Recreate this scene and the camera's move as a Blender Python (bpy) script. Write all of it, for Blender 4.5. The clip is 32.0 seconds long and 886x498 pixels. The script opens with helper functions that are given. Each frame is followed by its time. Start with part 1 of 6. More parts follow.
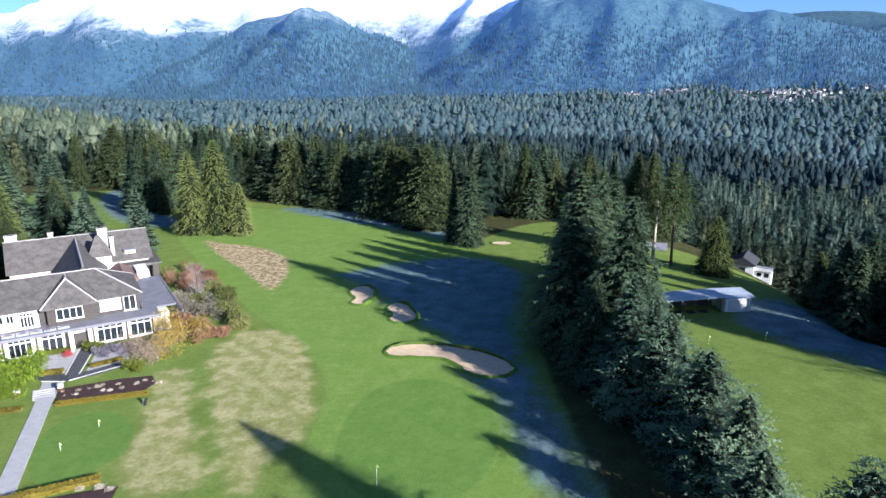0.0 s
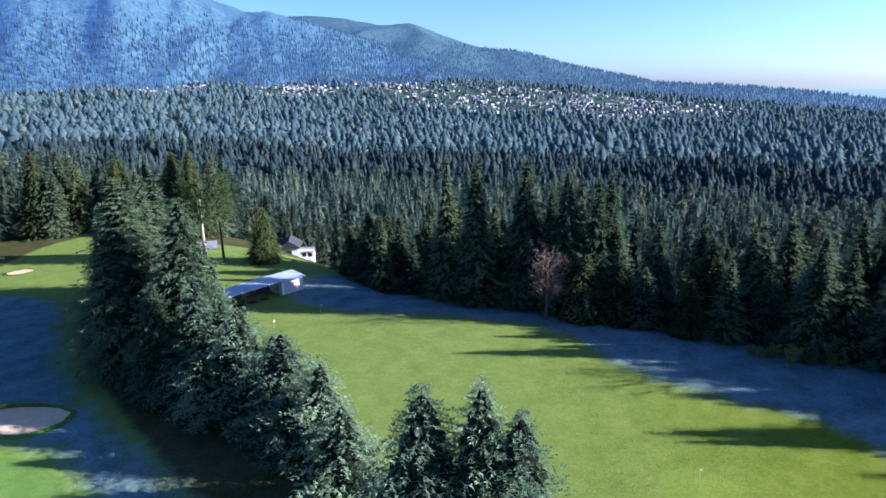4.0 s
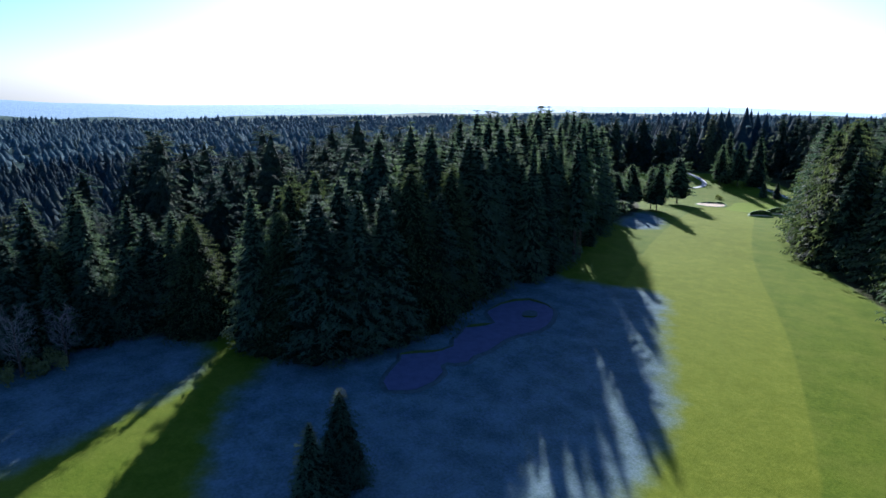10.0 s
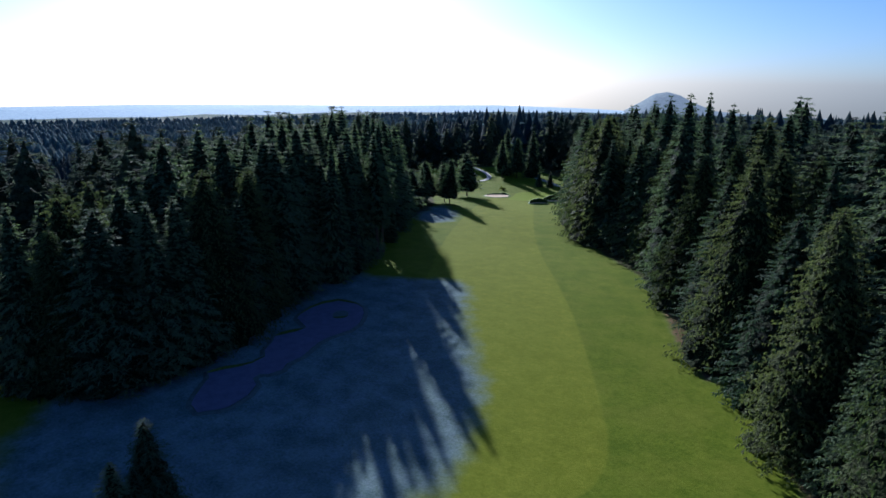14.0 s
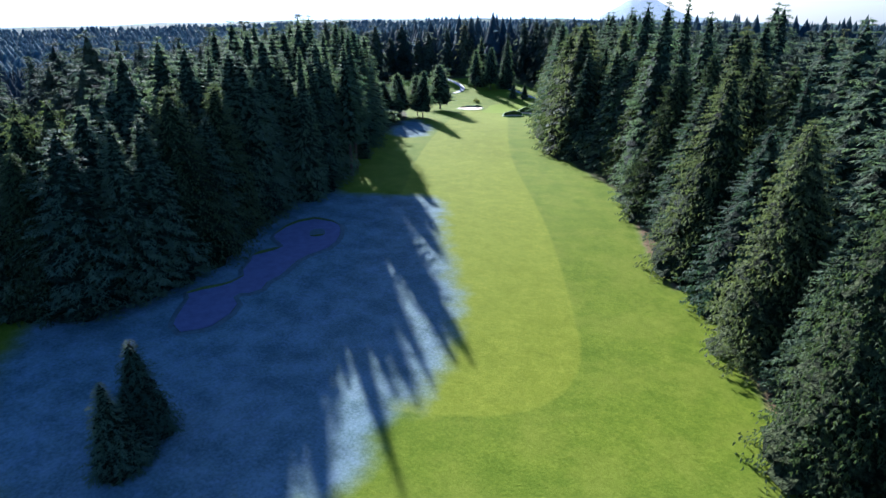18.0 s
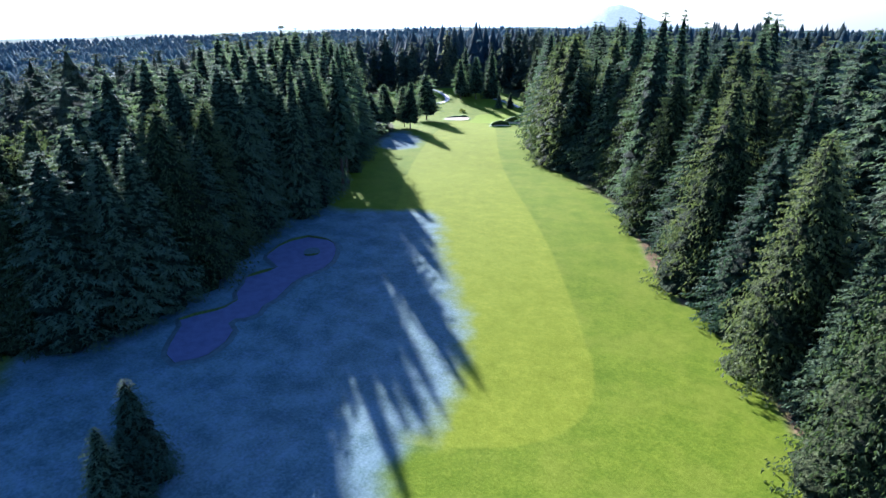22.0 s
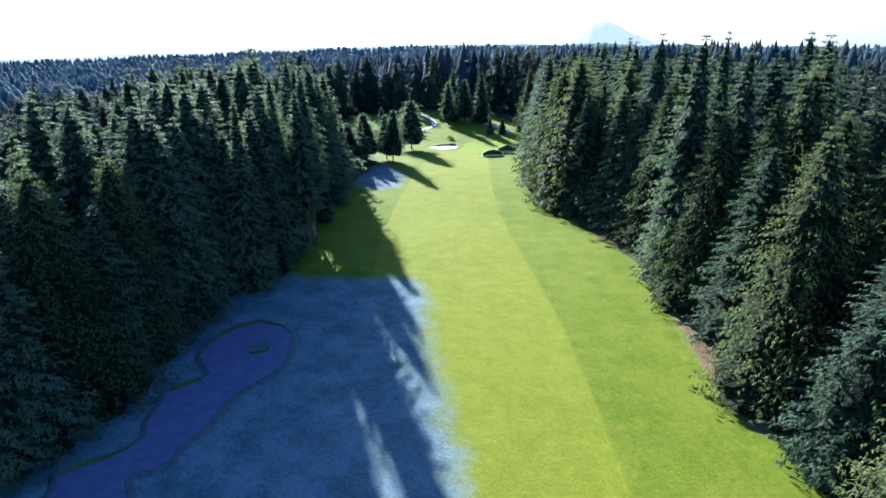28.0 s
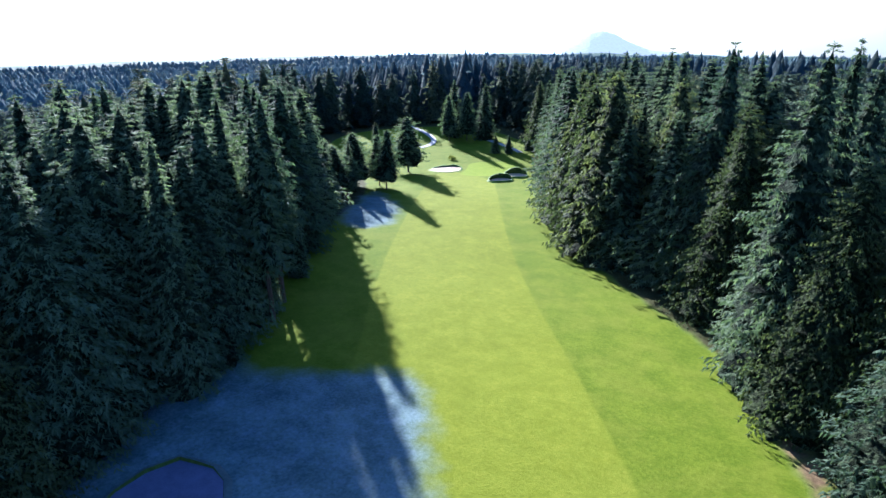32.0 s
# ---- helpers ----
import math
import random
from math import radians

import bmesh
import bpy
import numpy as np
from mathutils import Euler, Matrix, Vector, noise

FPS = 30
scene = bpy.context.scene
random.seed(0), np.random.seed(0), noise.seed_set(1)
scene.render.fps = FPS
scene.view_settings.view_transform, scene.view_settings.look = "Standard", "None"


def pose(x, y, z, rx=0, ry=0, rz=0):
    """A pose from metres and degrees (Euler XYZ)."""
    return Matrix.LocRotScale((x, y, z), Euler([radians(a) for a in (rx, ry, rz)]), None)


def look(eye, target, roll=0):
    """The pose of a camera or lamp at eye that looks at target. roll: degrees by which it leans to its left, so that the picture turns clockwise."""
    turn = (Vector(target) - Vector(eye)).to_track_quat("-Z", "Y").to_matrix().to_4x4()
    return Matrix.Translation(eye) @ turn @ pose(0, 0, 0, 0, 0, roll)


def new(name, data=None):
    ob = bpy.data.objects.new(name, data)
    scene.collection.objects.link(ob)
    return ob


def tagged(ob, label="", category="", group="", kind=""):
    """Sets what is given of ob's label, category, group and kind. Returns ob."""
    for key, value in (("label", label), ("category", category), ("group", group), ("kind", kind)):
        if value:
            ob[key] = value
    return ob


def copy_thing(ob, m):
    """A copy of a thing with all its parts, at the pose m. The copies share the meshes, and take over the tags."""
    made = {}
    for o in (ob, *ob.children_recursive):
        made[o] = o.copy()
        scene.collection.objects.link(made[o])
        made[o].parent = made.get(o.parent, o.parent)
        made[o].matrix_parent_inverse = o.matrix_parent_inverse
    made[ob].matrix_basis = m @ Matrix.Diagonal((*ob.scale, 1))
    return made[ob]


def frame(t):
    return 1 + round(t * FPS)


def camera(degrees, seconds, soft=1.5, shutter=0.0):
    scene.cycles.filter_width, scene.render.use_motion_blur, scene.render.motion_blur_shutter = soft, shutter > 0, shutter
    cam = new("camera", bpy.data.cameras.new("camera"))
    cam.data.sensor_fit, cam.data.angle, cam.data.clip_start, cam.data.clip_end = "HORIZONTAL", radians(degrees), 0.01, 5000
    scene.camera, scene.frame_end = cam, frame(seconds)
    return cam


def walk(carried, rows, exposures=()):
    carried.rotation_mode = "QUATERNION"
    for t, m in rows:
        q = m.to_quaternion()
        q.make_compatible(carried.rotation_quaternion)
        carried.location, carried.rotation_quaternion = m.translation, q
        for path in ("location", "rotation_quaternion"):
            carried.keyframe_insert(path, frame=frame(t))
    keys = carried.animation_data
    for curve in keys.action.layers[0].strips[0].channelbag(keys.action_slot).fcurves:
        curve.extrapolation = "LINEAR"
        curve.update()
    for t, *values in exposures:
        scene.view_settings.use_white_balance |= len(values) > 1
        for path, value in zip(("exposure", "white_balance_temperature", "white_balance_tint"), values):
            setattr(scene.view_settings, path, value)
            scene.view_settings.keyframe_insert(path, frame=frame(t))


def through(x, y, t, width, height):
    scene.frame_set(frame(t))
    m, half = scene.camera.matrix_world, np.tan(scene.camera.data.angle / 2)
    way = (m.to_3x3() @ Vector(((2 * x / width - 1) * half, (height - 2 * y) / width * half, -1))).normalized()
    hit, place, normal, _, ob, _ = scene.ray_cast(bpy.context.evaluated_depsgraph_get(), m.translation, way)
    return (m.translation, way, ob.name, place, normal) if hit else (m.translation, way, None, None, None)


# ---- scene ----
# The camera: a small drone 39 m over the grass; seconds, place, then the degrees of yaw, pitch and roll.
cam = camera(70.96, 32.0)
PATH = [
    (0.0, 0.23, 0.09, 38.91, 0.37, -14.50, -0.20),
    (0.5, 0.23, 0.08, 38.93, -3.79, -14.55, -0.25),
    (1.0, 0.20, 0.06, 38.96, -7.81, -14.59, -0.27),
    (1.5, 0.15, 0.02, 39.00, -12.59, -14.65, -0.29),
    (2.0, 0.15, -0.02, 39.03, -16.89, -14.68, -0.26),
    (2.5, 0.00, 0.00, 39.08, -21.75, -14.73, -0.31),
    (4.5, -0.30, -0.03, 39.12, -47.97, -15.05, -0.14),
    (5.0, -0.24, -0.09, 39.13, -55.29, -15.08, -0.08),
    (5.5, -0.24, -0.15, 39.10, -62.19, -15.12, -0.10),
    (6.0, -0.23, -0.24, 39.08, -67.78, -15.12, -0.04),
    (6.5, -0.22, -0.34, 39.05, -74.15, -15.16, -0.11),
    (7.0, -0.22, -0.43, 39.01, -80.22, -15.15, 0.01),
    (7.5, -0.31, -0.44, 38.99, -87.81, -15.17, 0.09),
    (8.0, -0.28, -0.48, 38.96, -94.73, -15.14, 0.15),
    (8.5, -0.24, -0.50, 38.90, -102.84, -15.13, 0.27),
    (9.0, -0.22, -0.57, 38.88, -110.39, -15.09, 0.30),
    (9.5, -0.13, -0.54, 38.89, -118.95, -15.10, 0.25),
    (10.0, -0.06, -0.49, 38.90, -126.58, -15.10, 0.27),
    (10.5, 0.01, -0.39, 38.90, -134.48, -15.08, 0.38),
    (11.0, 0.09, -0.22, 38.91, -138.93, -15.05, 0.43),
    (11.5, 0.14, -0.08, 38.92, -141.04, -15.01, 0.41),
    (12.0, 0.17, 0.03, 38.94, -141.88, -14.98, 0.42),
    (12.5, 0.16, 0.10, 38.95, -142.32, -14.94, 0.38),
    (13.0, 0.12, 0.15, 38.93, -143.47, -14.86, 0.41),
    (13.5, 0.12, 0.26, 38.97, -144.72, -14.84, 0.42),
    (15.5, 0.16, 0.62, 39.07, -146.60, -18.08, 0.46),
    (16.0, 0.16, 0.64, 39.16, -146.94, -21.47, 0.35),
    (16.5, 0.20, 0.68, 39.31, -147.19, -23.04, 0.32),
    (17.0, 0.21, 0.76, 39.37, -147.49, -23.00, 0.33),
    (17.5, 0.21, 0.82, 39.41, -147.72, -22.96, 0.32),
    (18.0, 0.27, 0.83, 39.47, -147.99, -22.87, 0.30),
    (18.5, 0.51, 0.79, 39.54, -148.21, -22.78, 0.24),
    (19.0, 0.87, 0.66, 39.57, -148.38, -22.68, 0.23),
    (19.5, 1.32, 0.46, 39.59, -148.53, -22.55, 0.18),
    (20.0, 1.90, 0.26, 39.64, -148.74, -22.47, 0.16),
    (20.5, 2.51, 0.13, 39.68, -149.01, -22.38, 0.08),
    (21.0, 3.12, 0.03, 39.75, -149.30, -22.33, 0.06),
    (21.5, 3.71, -0.10, 39.80, -149.57, -22.26, 0.04),
    (22.0, 4.30, -0.35, 39.87, -149.78, -22.14, -0.02),
    (22.5, 4.85, -0.80, 39.94, -149.94, -22.05, -0.10),
    (23.0, 5.48, -1.48, 40.03, -150.12, -21.93, -0.17),
    (23.5, 6.21, -2.42, 40.09, -150.33, -21.80, -0.19),
    (24.0, 7.04, -3.65, 40.19, -150.53, -21.66, -0.22),
    (24.5, 7.93, -5.10, 40.28, -150.75, -21.53, -0.24),
    (25.0, 8.88, -6.82, 40.37, -150.97, -21.43, -0.28),
    (25.5, 9.99, -8.93, 40.39, -151.18, -21.32, -0.34),
    (27.5, 15.20, -19.53, 40.17, -151.04, -20.82, -0.34),
    (28.0, 16.69, -22.38, 40.14, -150.87, -20.71, -0.36),
    (28.5, 18.35, -25.30, 40.16, -150.79, -20.68, -0.29),
    (29.0, 20.12, -28.21, 40.17, -150.73, -20.64, -0.27),
    (29.5, 22.04, -31.25, 40.19, -150.76, -20.59, -0.21),
    (30.0, 23.98, -34.22, 40.15, -150.80, -20.57, -0.17),
    (30.5, 25.90, -37.29, 40.00, -150.87, -20.57, -0.05),
    (31.0, 27.78, -40.40, 39.72, -150.94, -20.41, -0.03),
    (31.5, 29.64, -43.59, 39.45, -151.04, -20.16, -0.02),
    (32.0, 31.41, -46.70, 39.17, -151.14, -19.98, -0.09),
]
EXPOSURES = [(t, stops, 5350 - 400 * min(t / 10, 1), 15 + 9 * math.exp(-((t - 5.5) / 2.6) ** 2) + 2 * min(max(t - 16, 0) / 3, 1)) for t, stops in ((0.0, 1.62), (2.0, 1.84), (4.5, 2.05), (6.0, 2.15), (8.0, 1.9), (9.0, 1.8), (10.0, 1.42), (13.0, 0.95), (15.5, 0.62), (16.0, 0.8), (17.0, 1.75), (19.0, 2.2), (20.0, 2.32), (23.0, 2.5), (28.0, 2.55), (32.0, 2.5))]
walk(cam, [(t, pose(x, y, z, 0, 0, yaw) @ pose(0, 0, 0, 90 + pitch, 0, 0) @ pose(0, 0, 0, 0, 0, roll)) for t, x, y, z, yaw, pitch, roll in PATH], EXPOSURES)

# ---- sky and sun ----
SUN_AZIMUTH, SUN_HEIGHT = 131.5, 19.3
world = bpy.data.worlds.new("winter_sky")
scene.world = world
world.use_nodes = True
sky = world.node_tree.nodes.new("ShaderNodeTexSky")
sky.sky_type, sky.sun_disc = "NISHITA", False
sky.sun_elevation, sky.sun_rotation = radians(SUN_HEIGHT), radians(SUN_AZIMUTH)
sky.air_density, sky.dust_density, sky.ozone_density, sky.altitude = 0.8, 1.1, 4.5, 400
world.node_tree.links.new(sky.outputs[0], world.node_tree.nodes["Background"].inputs[0])
world.node_tree.nodes["Background"].inputs[1].default_value = 0.06
TO_SUN = Vector((math.sin(radians(SUN_AZIMUTH)) * math.cos(radians(SUN_HEIGHT)), math.cos(radians(SUN_AZIMUTH)) * math.cos(radians(SUN_HEIGHT)), math.sin(radians(SUN_HEIGHT))))
sun = new("sun", bpy.data.lights.new("sun", "SUN"))
sun.data.energy, sun.data.angle, sun.data.color = 5.0, radians(0.6), (1.0, 0.89, 0.72)
sun.matrix_world = look(TO_SUN * 300, (0, 0, 0))


# ---- materials ----
class Nodes:
    """A node material, written down in a few words."""

    def __init__(self, name):
        self.m = bpy.data.materials.new(name)
        self.m.use_nodes = True
        self.t = self.m.node_tree
        self.bsdf = self.t.nodes["Principled BSDF"]

    def add(self, kind):
        return self.t.nodes.new(kind)

    def link(self, a, b):
        self.t.links.new(a, b)

    def put(self, socket, v):
        if hasattr(v, "is_output"):
            self.link(v, socket)
        elif v is not None:
            socket.default_value = (*v, 1) if isinstance(v, tuple) and len(v) == 3 and socket.type == "RGBA" else v

    def math(self, op, a, b=None, c=None):
        n = self.add("ShaderNodeMath")
        n.operation = op
        for s, v in zip(n.inputs, (a, b, c)):
            self.put(s, v)
        return n.outputs[0]

    def where(self, kind="Object", scale=(1, 1, 1)):
        n = self.add("ShaderNodeMapping")
        n.inputs["Scale"].default_value = scale
        self.link(self.add("ShaderNodeTexCoord").outputs[kind], n.inputs[0])
        return n.outputs[0]

    def noise(self, scale, detail=3.0, rough=0.55, co=None):
        n = self.add("ShaderNodeTexNoise")
        n.inputs["Scale"].default_value, n.inputs["Detail"].default_value, n.inputs["Roughness"].default_value = scale, detail, rough
        self.link(co if co is not None else self.add("ShaderNodeTexCoord").outputs["Object"], n.inputs["Vector"])
        return n.outputs["Fac"]

    def attr(self, name):
        n = self.add("ShaderNodeAttribute")
        n.attribute_name = name
        return n.outputs["Fac"]

    def ramp(self, v, lo, hi, to0=0.0, to1=1.0, smooth=True):
        n = self.add("ShaderNodeMapRange")
        n.interpolation_type = "SMOOTHSTEP" if smooth else "LINEAR"
        for s, x in zip(n.inputs, (v, lo, hi, to0, to1)):
            self.put(s, x)
        return n.outputs[0]

    def mix(self, f, a, b, kind="MIX"):
        n = self.add("ShaderNodeMix")
        n.data_type, n.blend_type = "RGBA", kind
        self.put(n.inputs[0], f), self.put(n.inputs[6], a), self.put(n.inputs[7], b)
        return n.outputs[2]

    def bump(self, h, strength, distance):
        n = self.add("ShaderNodeBump")
        n.inputs["Strength"].default_value, n.inputs["Distance"].default_value = strength, distance
        self.link(h, n.inputs["Height"])
        return n.outputs[0]

    def done(self, color, rough=0.8, normal=None, spec=0.3, metal=0.0):
        b = self.bsdf
        self.put(b.inputs["Base Color"], color), self.put(b.inputs["Roughness"], rough)
        b.inputs["Specular IOR Level"].default_value, b.inputs["Metallic"].default_value = spec, metal
        if normal is not None:
            self.link(normal, b.inputs["Normal"])
        return self.m


def plain(name, c, rough=0.7, vary=0.25, scale=3.0, spec=0.3, metal=0.0, bump=0.0):
    """A surface of one paint or stuff, with mottling at two scales."""
    n = Nodes(name)
    f = n.math("ADD", n.math("MULTIPLY", n.noise(scale, 4), 0.6), n.math("MULTIPLY", n.noise(scale * 9, 3), 0.4))
    lo, hi = tuple(v * (1 - vary) for v in c), tuple(min(v * (1 + vary), 0.95) for v in c)
    return n.done(n.mix(n.ramp(f, 0.3, 0.7), lo, hi), rough, n.bump(f, 0.5, bump) if bump else None, spec, metal)


def foliage(name, dark, light, through=0.25, glow=1.5):
    """Needles or leaves: each spray and each tree a little different, some light shining through."""
    n = Nodes(name)
    spray = n.add("ShaderNodeNewGeometry").outputs["Random Per Island"]
    tree = n.add("ShaderNodeObjectInfo").outputs["Random"]
    c = n.mix(n.ramp(n.math("ADD", n.math("MULTIPLY", spray, 0.3), n.math("MULTIPLY", tree, 0.7)), 0.1, 0.95), dark, light)
    c = n.mix(n.ramp(n.noise(0.35, 2), 0.35, 0.75, 0.0, 0.35), c, tuple(0.6 * v for v in dark))
    n.done(c, 0.8, None, 0.15)
    t = n.add("ShaderNodeBsdfTranslucent")
    n.link(n.mix(1.0, c, (glow, glow * 1.05, glow * 0.7), "MULTIPLY"), t.inputs[0])
    s = n.add("ShaderNodeMixShader")
    s.inputs[0].default_value = through
    n.link(n.bsdf.outputs[0], s.inputs[1]), n.link(t.outputs[0], s.inputs[2])
    n.link(s.outputs[0], n.t.nodes["Material Output"].inputs[0])
    return n.m


def dense(name, dark, light):
    """The close inner foliage of a conifer, tufts and hollows with their shade painted dark."""
    n = Nodes(name)
    co = n.where("Object", (1, 1, 0.7))
    tuft, lump = n.noise(2.2, 4, 0.7, co), n.noise(0.6, 2, 0.5, co)
    tree = n.add("ShaderNodeObjectInfo").outputs["Random"]
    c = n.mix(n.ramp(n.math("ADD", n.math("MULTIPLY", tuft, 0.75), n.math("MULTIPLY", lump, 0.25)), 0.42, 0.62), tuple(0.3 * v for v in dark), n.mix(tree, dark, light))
    return n.done(c, 0.9, n.bump(tuft, 1.0, 0.9), 0.05)


def woods(name, dark, light, through=0.2, grain=0.8, gap_shade=0.8, relief=1.0):
    """The same for joined woodland, whose trees carry a tint of their own, with the shade of gaps painted in by noise.
    """
    n = Nodes(name)
    spray = n.add("ShaderNodeNewGeometry").outputs["Random Per Island"]
    fine = n.noise(grain, 5, 0.75)
    c = n.mix(n.ramp(n.math("ADD", n.math("MULTIPLY", spray, 0.2), n.math("MULTIPLY", n.attr("tint"), 0.8)), 0.1, 0.95), dark, light)
    c = n.mix(n.ramp(n.attr("tint"), 0.92, 0.95), c, (light[0] * 1.2, light[1] * 1.05, light[2] * 0.85))
    # Noise darkens the needles as if shade lay between the boughs.
    c = n.mix(n.ramp(fine, 0.44, 0.6, 0.0, gap_shade), c, tuple(0.3 * v for v in dark))
    n.done(c, 0.9, n.bump(fine, relief, 2.0 / grain), 0.08)
    t = n.add("ShaderNodeBsdfTranslucent")
    n.link(c, t.inputs[0])
    s = n.add("ShaderNodeMixShader")
    s.inputs[0].default_value = through
    n.link(n.bsdf.outputs[0], s.inputs[1]), n.link(t.outputs[0], s.inputs[2])
    n.link(s.outputs[0], n.t.nodes["Material Output"].inputs[0])
    return n.m


def bark(name, c):
    n = Nodes(name)
    co = n.where("Object", (6, 6, 0.8))
    f = n.noise(1.0, 5, 0.6, co)
    return n.done(n.mix(n.ramp(f, 0.3, 0.7), tuple(0.5 * v for v in c), c), 0.9, n.bump(f, 0.8, 0.05), 0.15)


def ground_material():
    n = Nodes("turf_and_forest_floor")
    big, mid, fine = n.noise(0.03, 3), n.noise(0.25, 4), n.noise(3.0, 4, 0.65)
    blade = n.noise(14.0, 2)
    wob = n.math("MULTIPLY", n.math("SUBTRACT", mid, 0.5), 3.0)

    def mask(name, soft, wobble=0.0):
        v = n.attr(name)
        if wobble:
            v = n.math("MULTIPLY_ADD", wob, wobble, v)
        return n.ramp(v, -soft, soft)

    grain = n.math("ADD", n.math("MULTIPLY", mid, 0.45), n.math("MULTIPLY", fine, 0.55))
    g = n.ramp(grain, 0.3, 0.72)
    rough_grass = n.mix(g, (0.107, 0.155, 0.03), (0.168, 0.222, 0.055))
    mown = n.mix(g, (0.118, 0.196, 0.036), (0.176, 0.252, 0.06))
    mown = n.mix(n.ramp(big, 0.35, 0.7, 0.0, 0.5), mown, (0.142, 0.224, 0.042))
    green = n.mix(g, (0.098, 0.178, 0.034), (0.122, 0.204, 0.045))
    dry = n.mix(n.ramp(n.math("ADD", n.math("ADD", n.math("MULTIPLY", mid, 0.3), n.math("MULTIPLY", big, 0.25)), n.math("MULTIPLY", n.noise(2.2, 6, 0.75), 0.6)), 0.4, 0.74), (0.17, 0.19, 0.055), n.mix(n.ramp(n.noise(0.5, 3), 0.4, 0.6), (0.29, 0.28, 0.11), (0.42, 0.375, 0.2)))
    heath = n.mix(n.ramp(n.noise(0.9, 6, 0.8), 0.38, 0.62), (0.17, 0.13, 0.06), (0.46, 0.37, 0.22))
    soil = n.mix(g, (0.034, 0.034, 0.014), (0.075, 0.078, 0.03))
    chips = n.mix(g, (0.09, 0.06, 0.035), (0.2, 0.14, 0.08))
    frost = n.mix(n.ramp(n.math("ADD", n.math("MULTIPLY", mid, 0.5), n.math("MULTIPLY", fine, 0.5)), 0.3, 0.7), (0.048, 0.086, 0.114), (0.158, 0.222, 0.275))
    c = n.mix(mask("turf", 0.8, 0.6), soil, rough_grass)
    c = n.mix(mask("chips", 0.8, 0.8), c, chips)
    c = n.mix(mask("mown", 0.35, 0.12), c, mown)
    south = n.add("ShaderNodeSeparateXYZ")
    n.link(n.add("ShaderNodeTexCoord").outputs["Object"], south.inputs[0])
    # Turf on the sun's side is painted yellower, in place of backlight.
    backlit = n.mix(g, (0.11, 0.136, 0.009), (0.168, 0.19, 0.016))
    backlit = n.mix(n.ramp(big, 0.35, 0.65, 0.0, 0.55), backlit, (0.166, 0.194, 0.018))
    backlit_rough = n.mix(g, (0.074, 0.111, 0.006), (0.122, 0.156, 0.011))
    backlit_rough = n.mix(n.ramp(n.noise(0.12, 5, 0.7), 0.4, 0.65, 0.0, 0.6), backlit_rough, (0.135, 0.157, 0.016))
    backlit = n.mix(n.ramp(n.noise(0.4, 5, 0.7), 0.42, 0.66, 0.0, 0.6), backlit, (0.128, 0.153, 0.01))
    backlit = n.mix(mask("mown", 0.35, 0.12), backlit_rough, backlit)
    strip = n.math("MULTIPLY", n.ramp(n.math("MULTIPLY_ADD", south.outputs[0], -0.8, south.outputs[1]), 20, -60), mask("turf", 0.8, 0.6))
    c = n.mix(n.math("MULTIPLY", strip, n.math("SUBTRACT", 1.0, mask("chips", 0.8, 0.8))), c, backlit)
    c = n.mix(mask("dry", 1.2, 1.2), c, dry)
    c = n.mix(mask("heath", 0.9, 0.9), c, heath)
    # The far green takes the same painted backlight yellow.
    c = n.mix(mask("green", 0.3, 0.05), c, n.mix(n.ramp(south.outputs[1], 0, -60), green, (0.15, 0.2, 0.012)))
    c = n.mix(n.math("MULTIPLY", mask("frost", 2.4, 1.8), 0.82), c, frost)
    c = n.mix(n.ramp(n.noise(1.1, 6, 0.8), 0.42, 0.62, 0.0, 0.32), c, n.mix(1.0, c, (0.62, 0.7, 0.5), "MULTIPLY"))
    c = n.mix(n.ramp(n.noise(0.45, 6, 0.75), 0.45, 0.66, 0.0, 0.34), c, n.mix(1.0, c, (1.45, 1.3, 1.6), "MULTIPLY"))
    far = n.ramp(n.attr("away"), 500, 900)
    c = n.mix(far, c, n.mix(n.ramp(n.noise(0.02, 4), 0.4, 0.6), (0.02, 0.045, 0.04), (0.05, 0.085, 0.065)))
    h = n.math("ADD", n.math("MULTIPLY", fine, 0.6), n.math("MULTIPLY", blade, 0.4))
    return n.done(c, 0.95, n.bump(h, 0.6, 0.14), 0.03)


M_GROUND = ground_material()
M_SAND = plain("bunker_sand", (0.52, 0.4, 0.26), 0.9, 0.12, 1.2, 0.1, bump=0.06)
# Frosted sand with the dark blue of deep shade put into its colour.
M_SAND_SHADED = plain("shade_toned_frosted_sand", (0.1, 0.104, 0.17), 0.85, 0.18, 0.8, 0.15, bump=0.06)
M_LIP = plain("bunker_lip_turf", (0.06, 0.09, 0.02), 0.9, 0.4, 2.0, 0.1, bump=0.05)
M_FIR = foliage("fir_needles", (0.048, 0.082, 0.05), (0.125, 0.168, 0.092), 0.35)
M_CEDAR = foliage("cedar_sprays", (0.044, 0.066, 0.027), (0.112, 0.133, 0.053), 0.35)
M_SPRUCE = foliage("blue_spruce_needles", (0.08, 0.13, 0.085), (0.205, 0.28, 0.175))
# M_CEDAR again, lightened for the front-lit trees: sunlight put into the colour.
M_CEDAR_LIT = foliage("sunlit_yellowish_cedar_sprays", (0.085, 0.115, 0.03), (0.24, 0.265, 0.085), 0.25)
M_PINE = foliage("pine_needles", (0.03, 0.052, 0.02), (0.09, 0.12, 0.045), 0.35)
# Inner needles are coloured darker to stand for the crown's own shade.
M_FIR_INNER = dense("shaded_inner_fir_needles", (0.026, 0.043, 0.024), (0.06, 0.08, 0.042))
M_CEDAR_INNER = dense("shaded_inner_cedar_sprays", (0.028, 0.042, 0.017), (0.062, 0.075, 0.031))
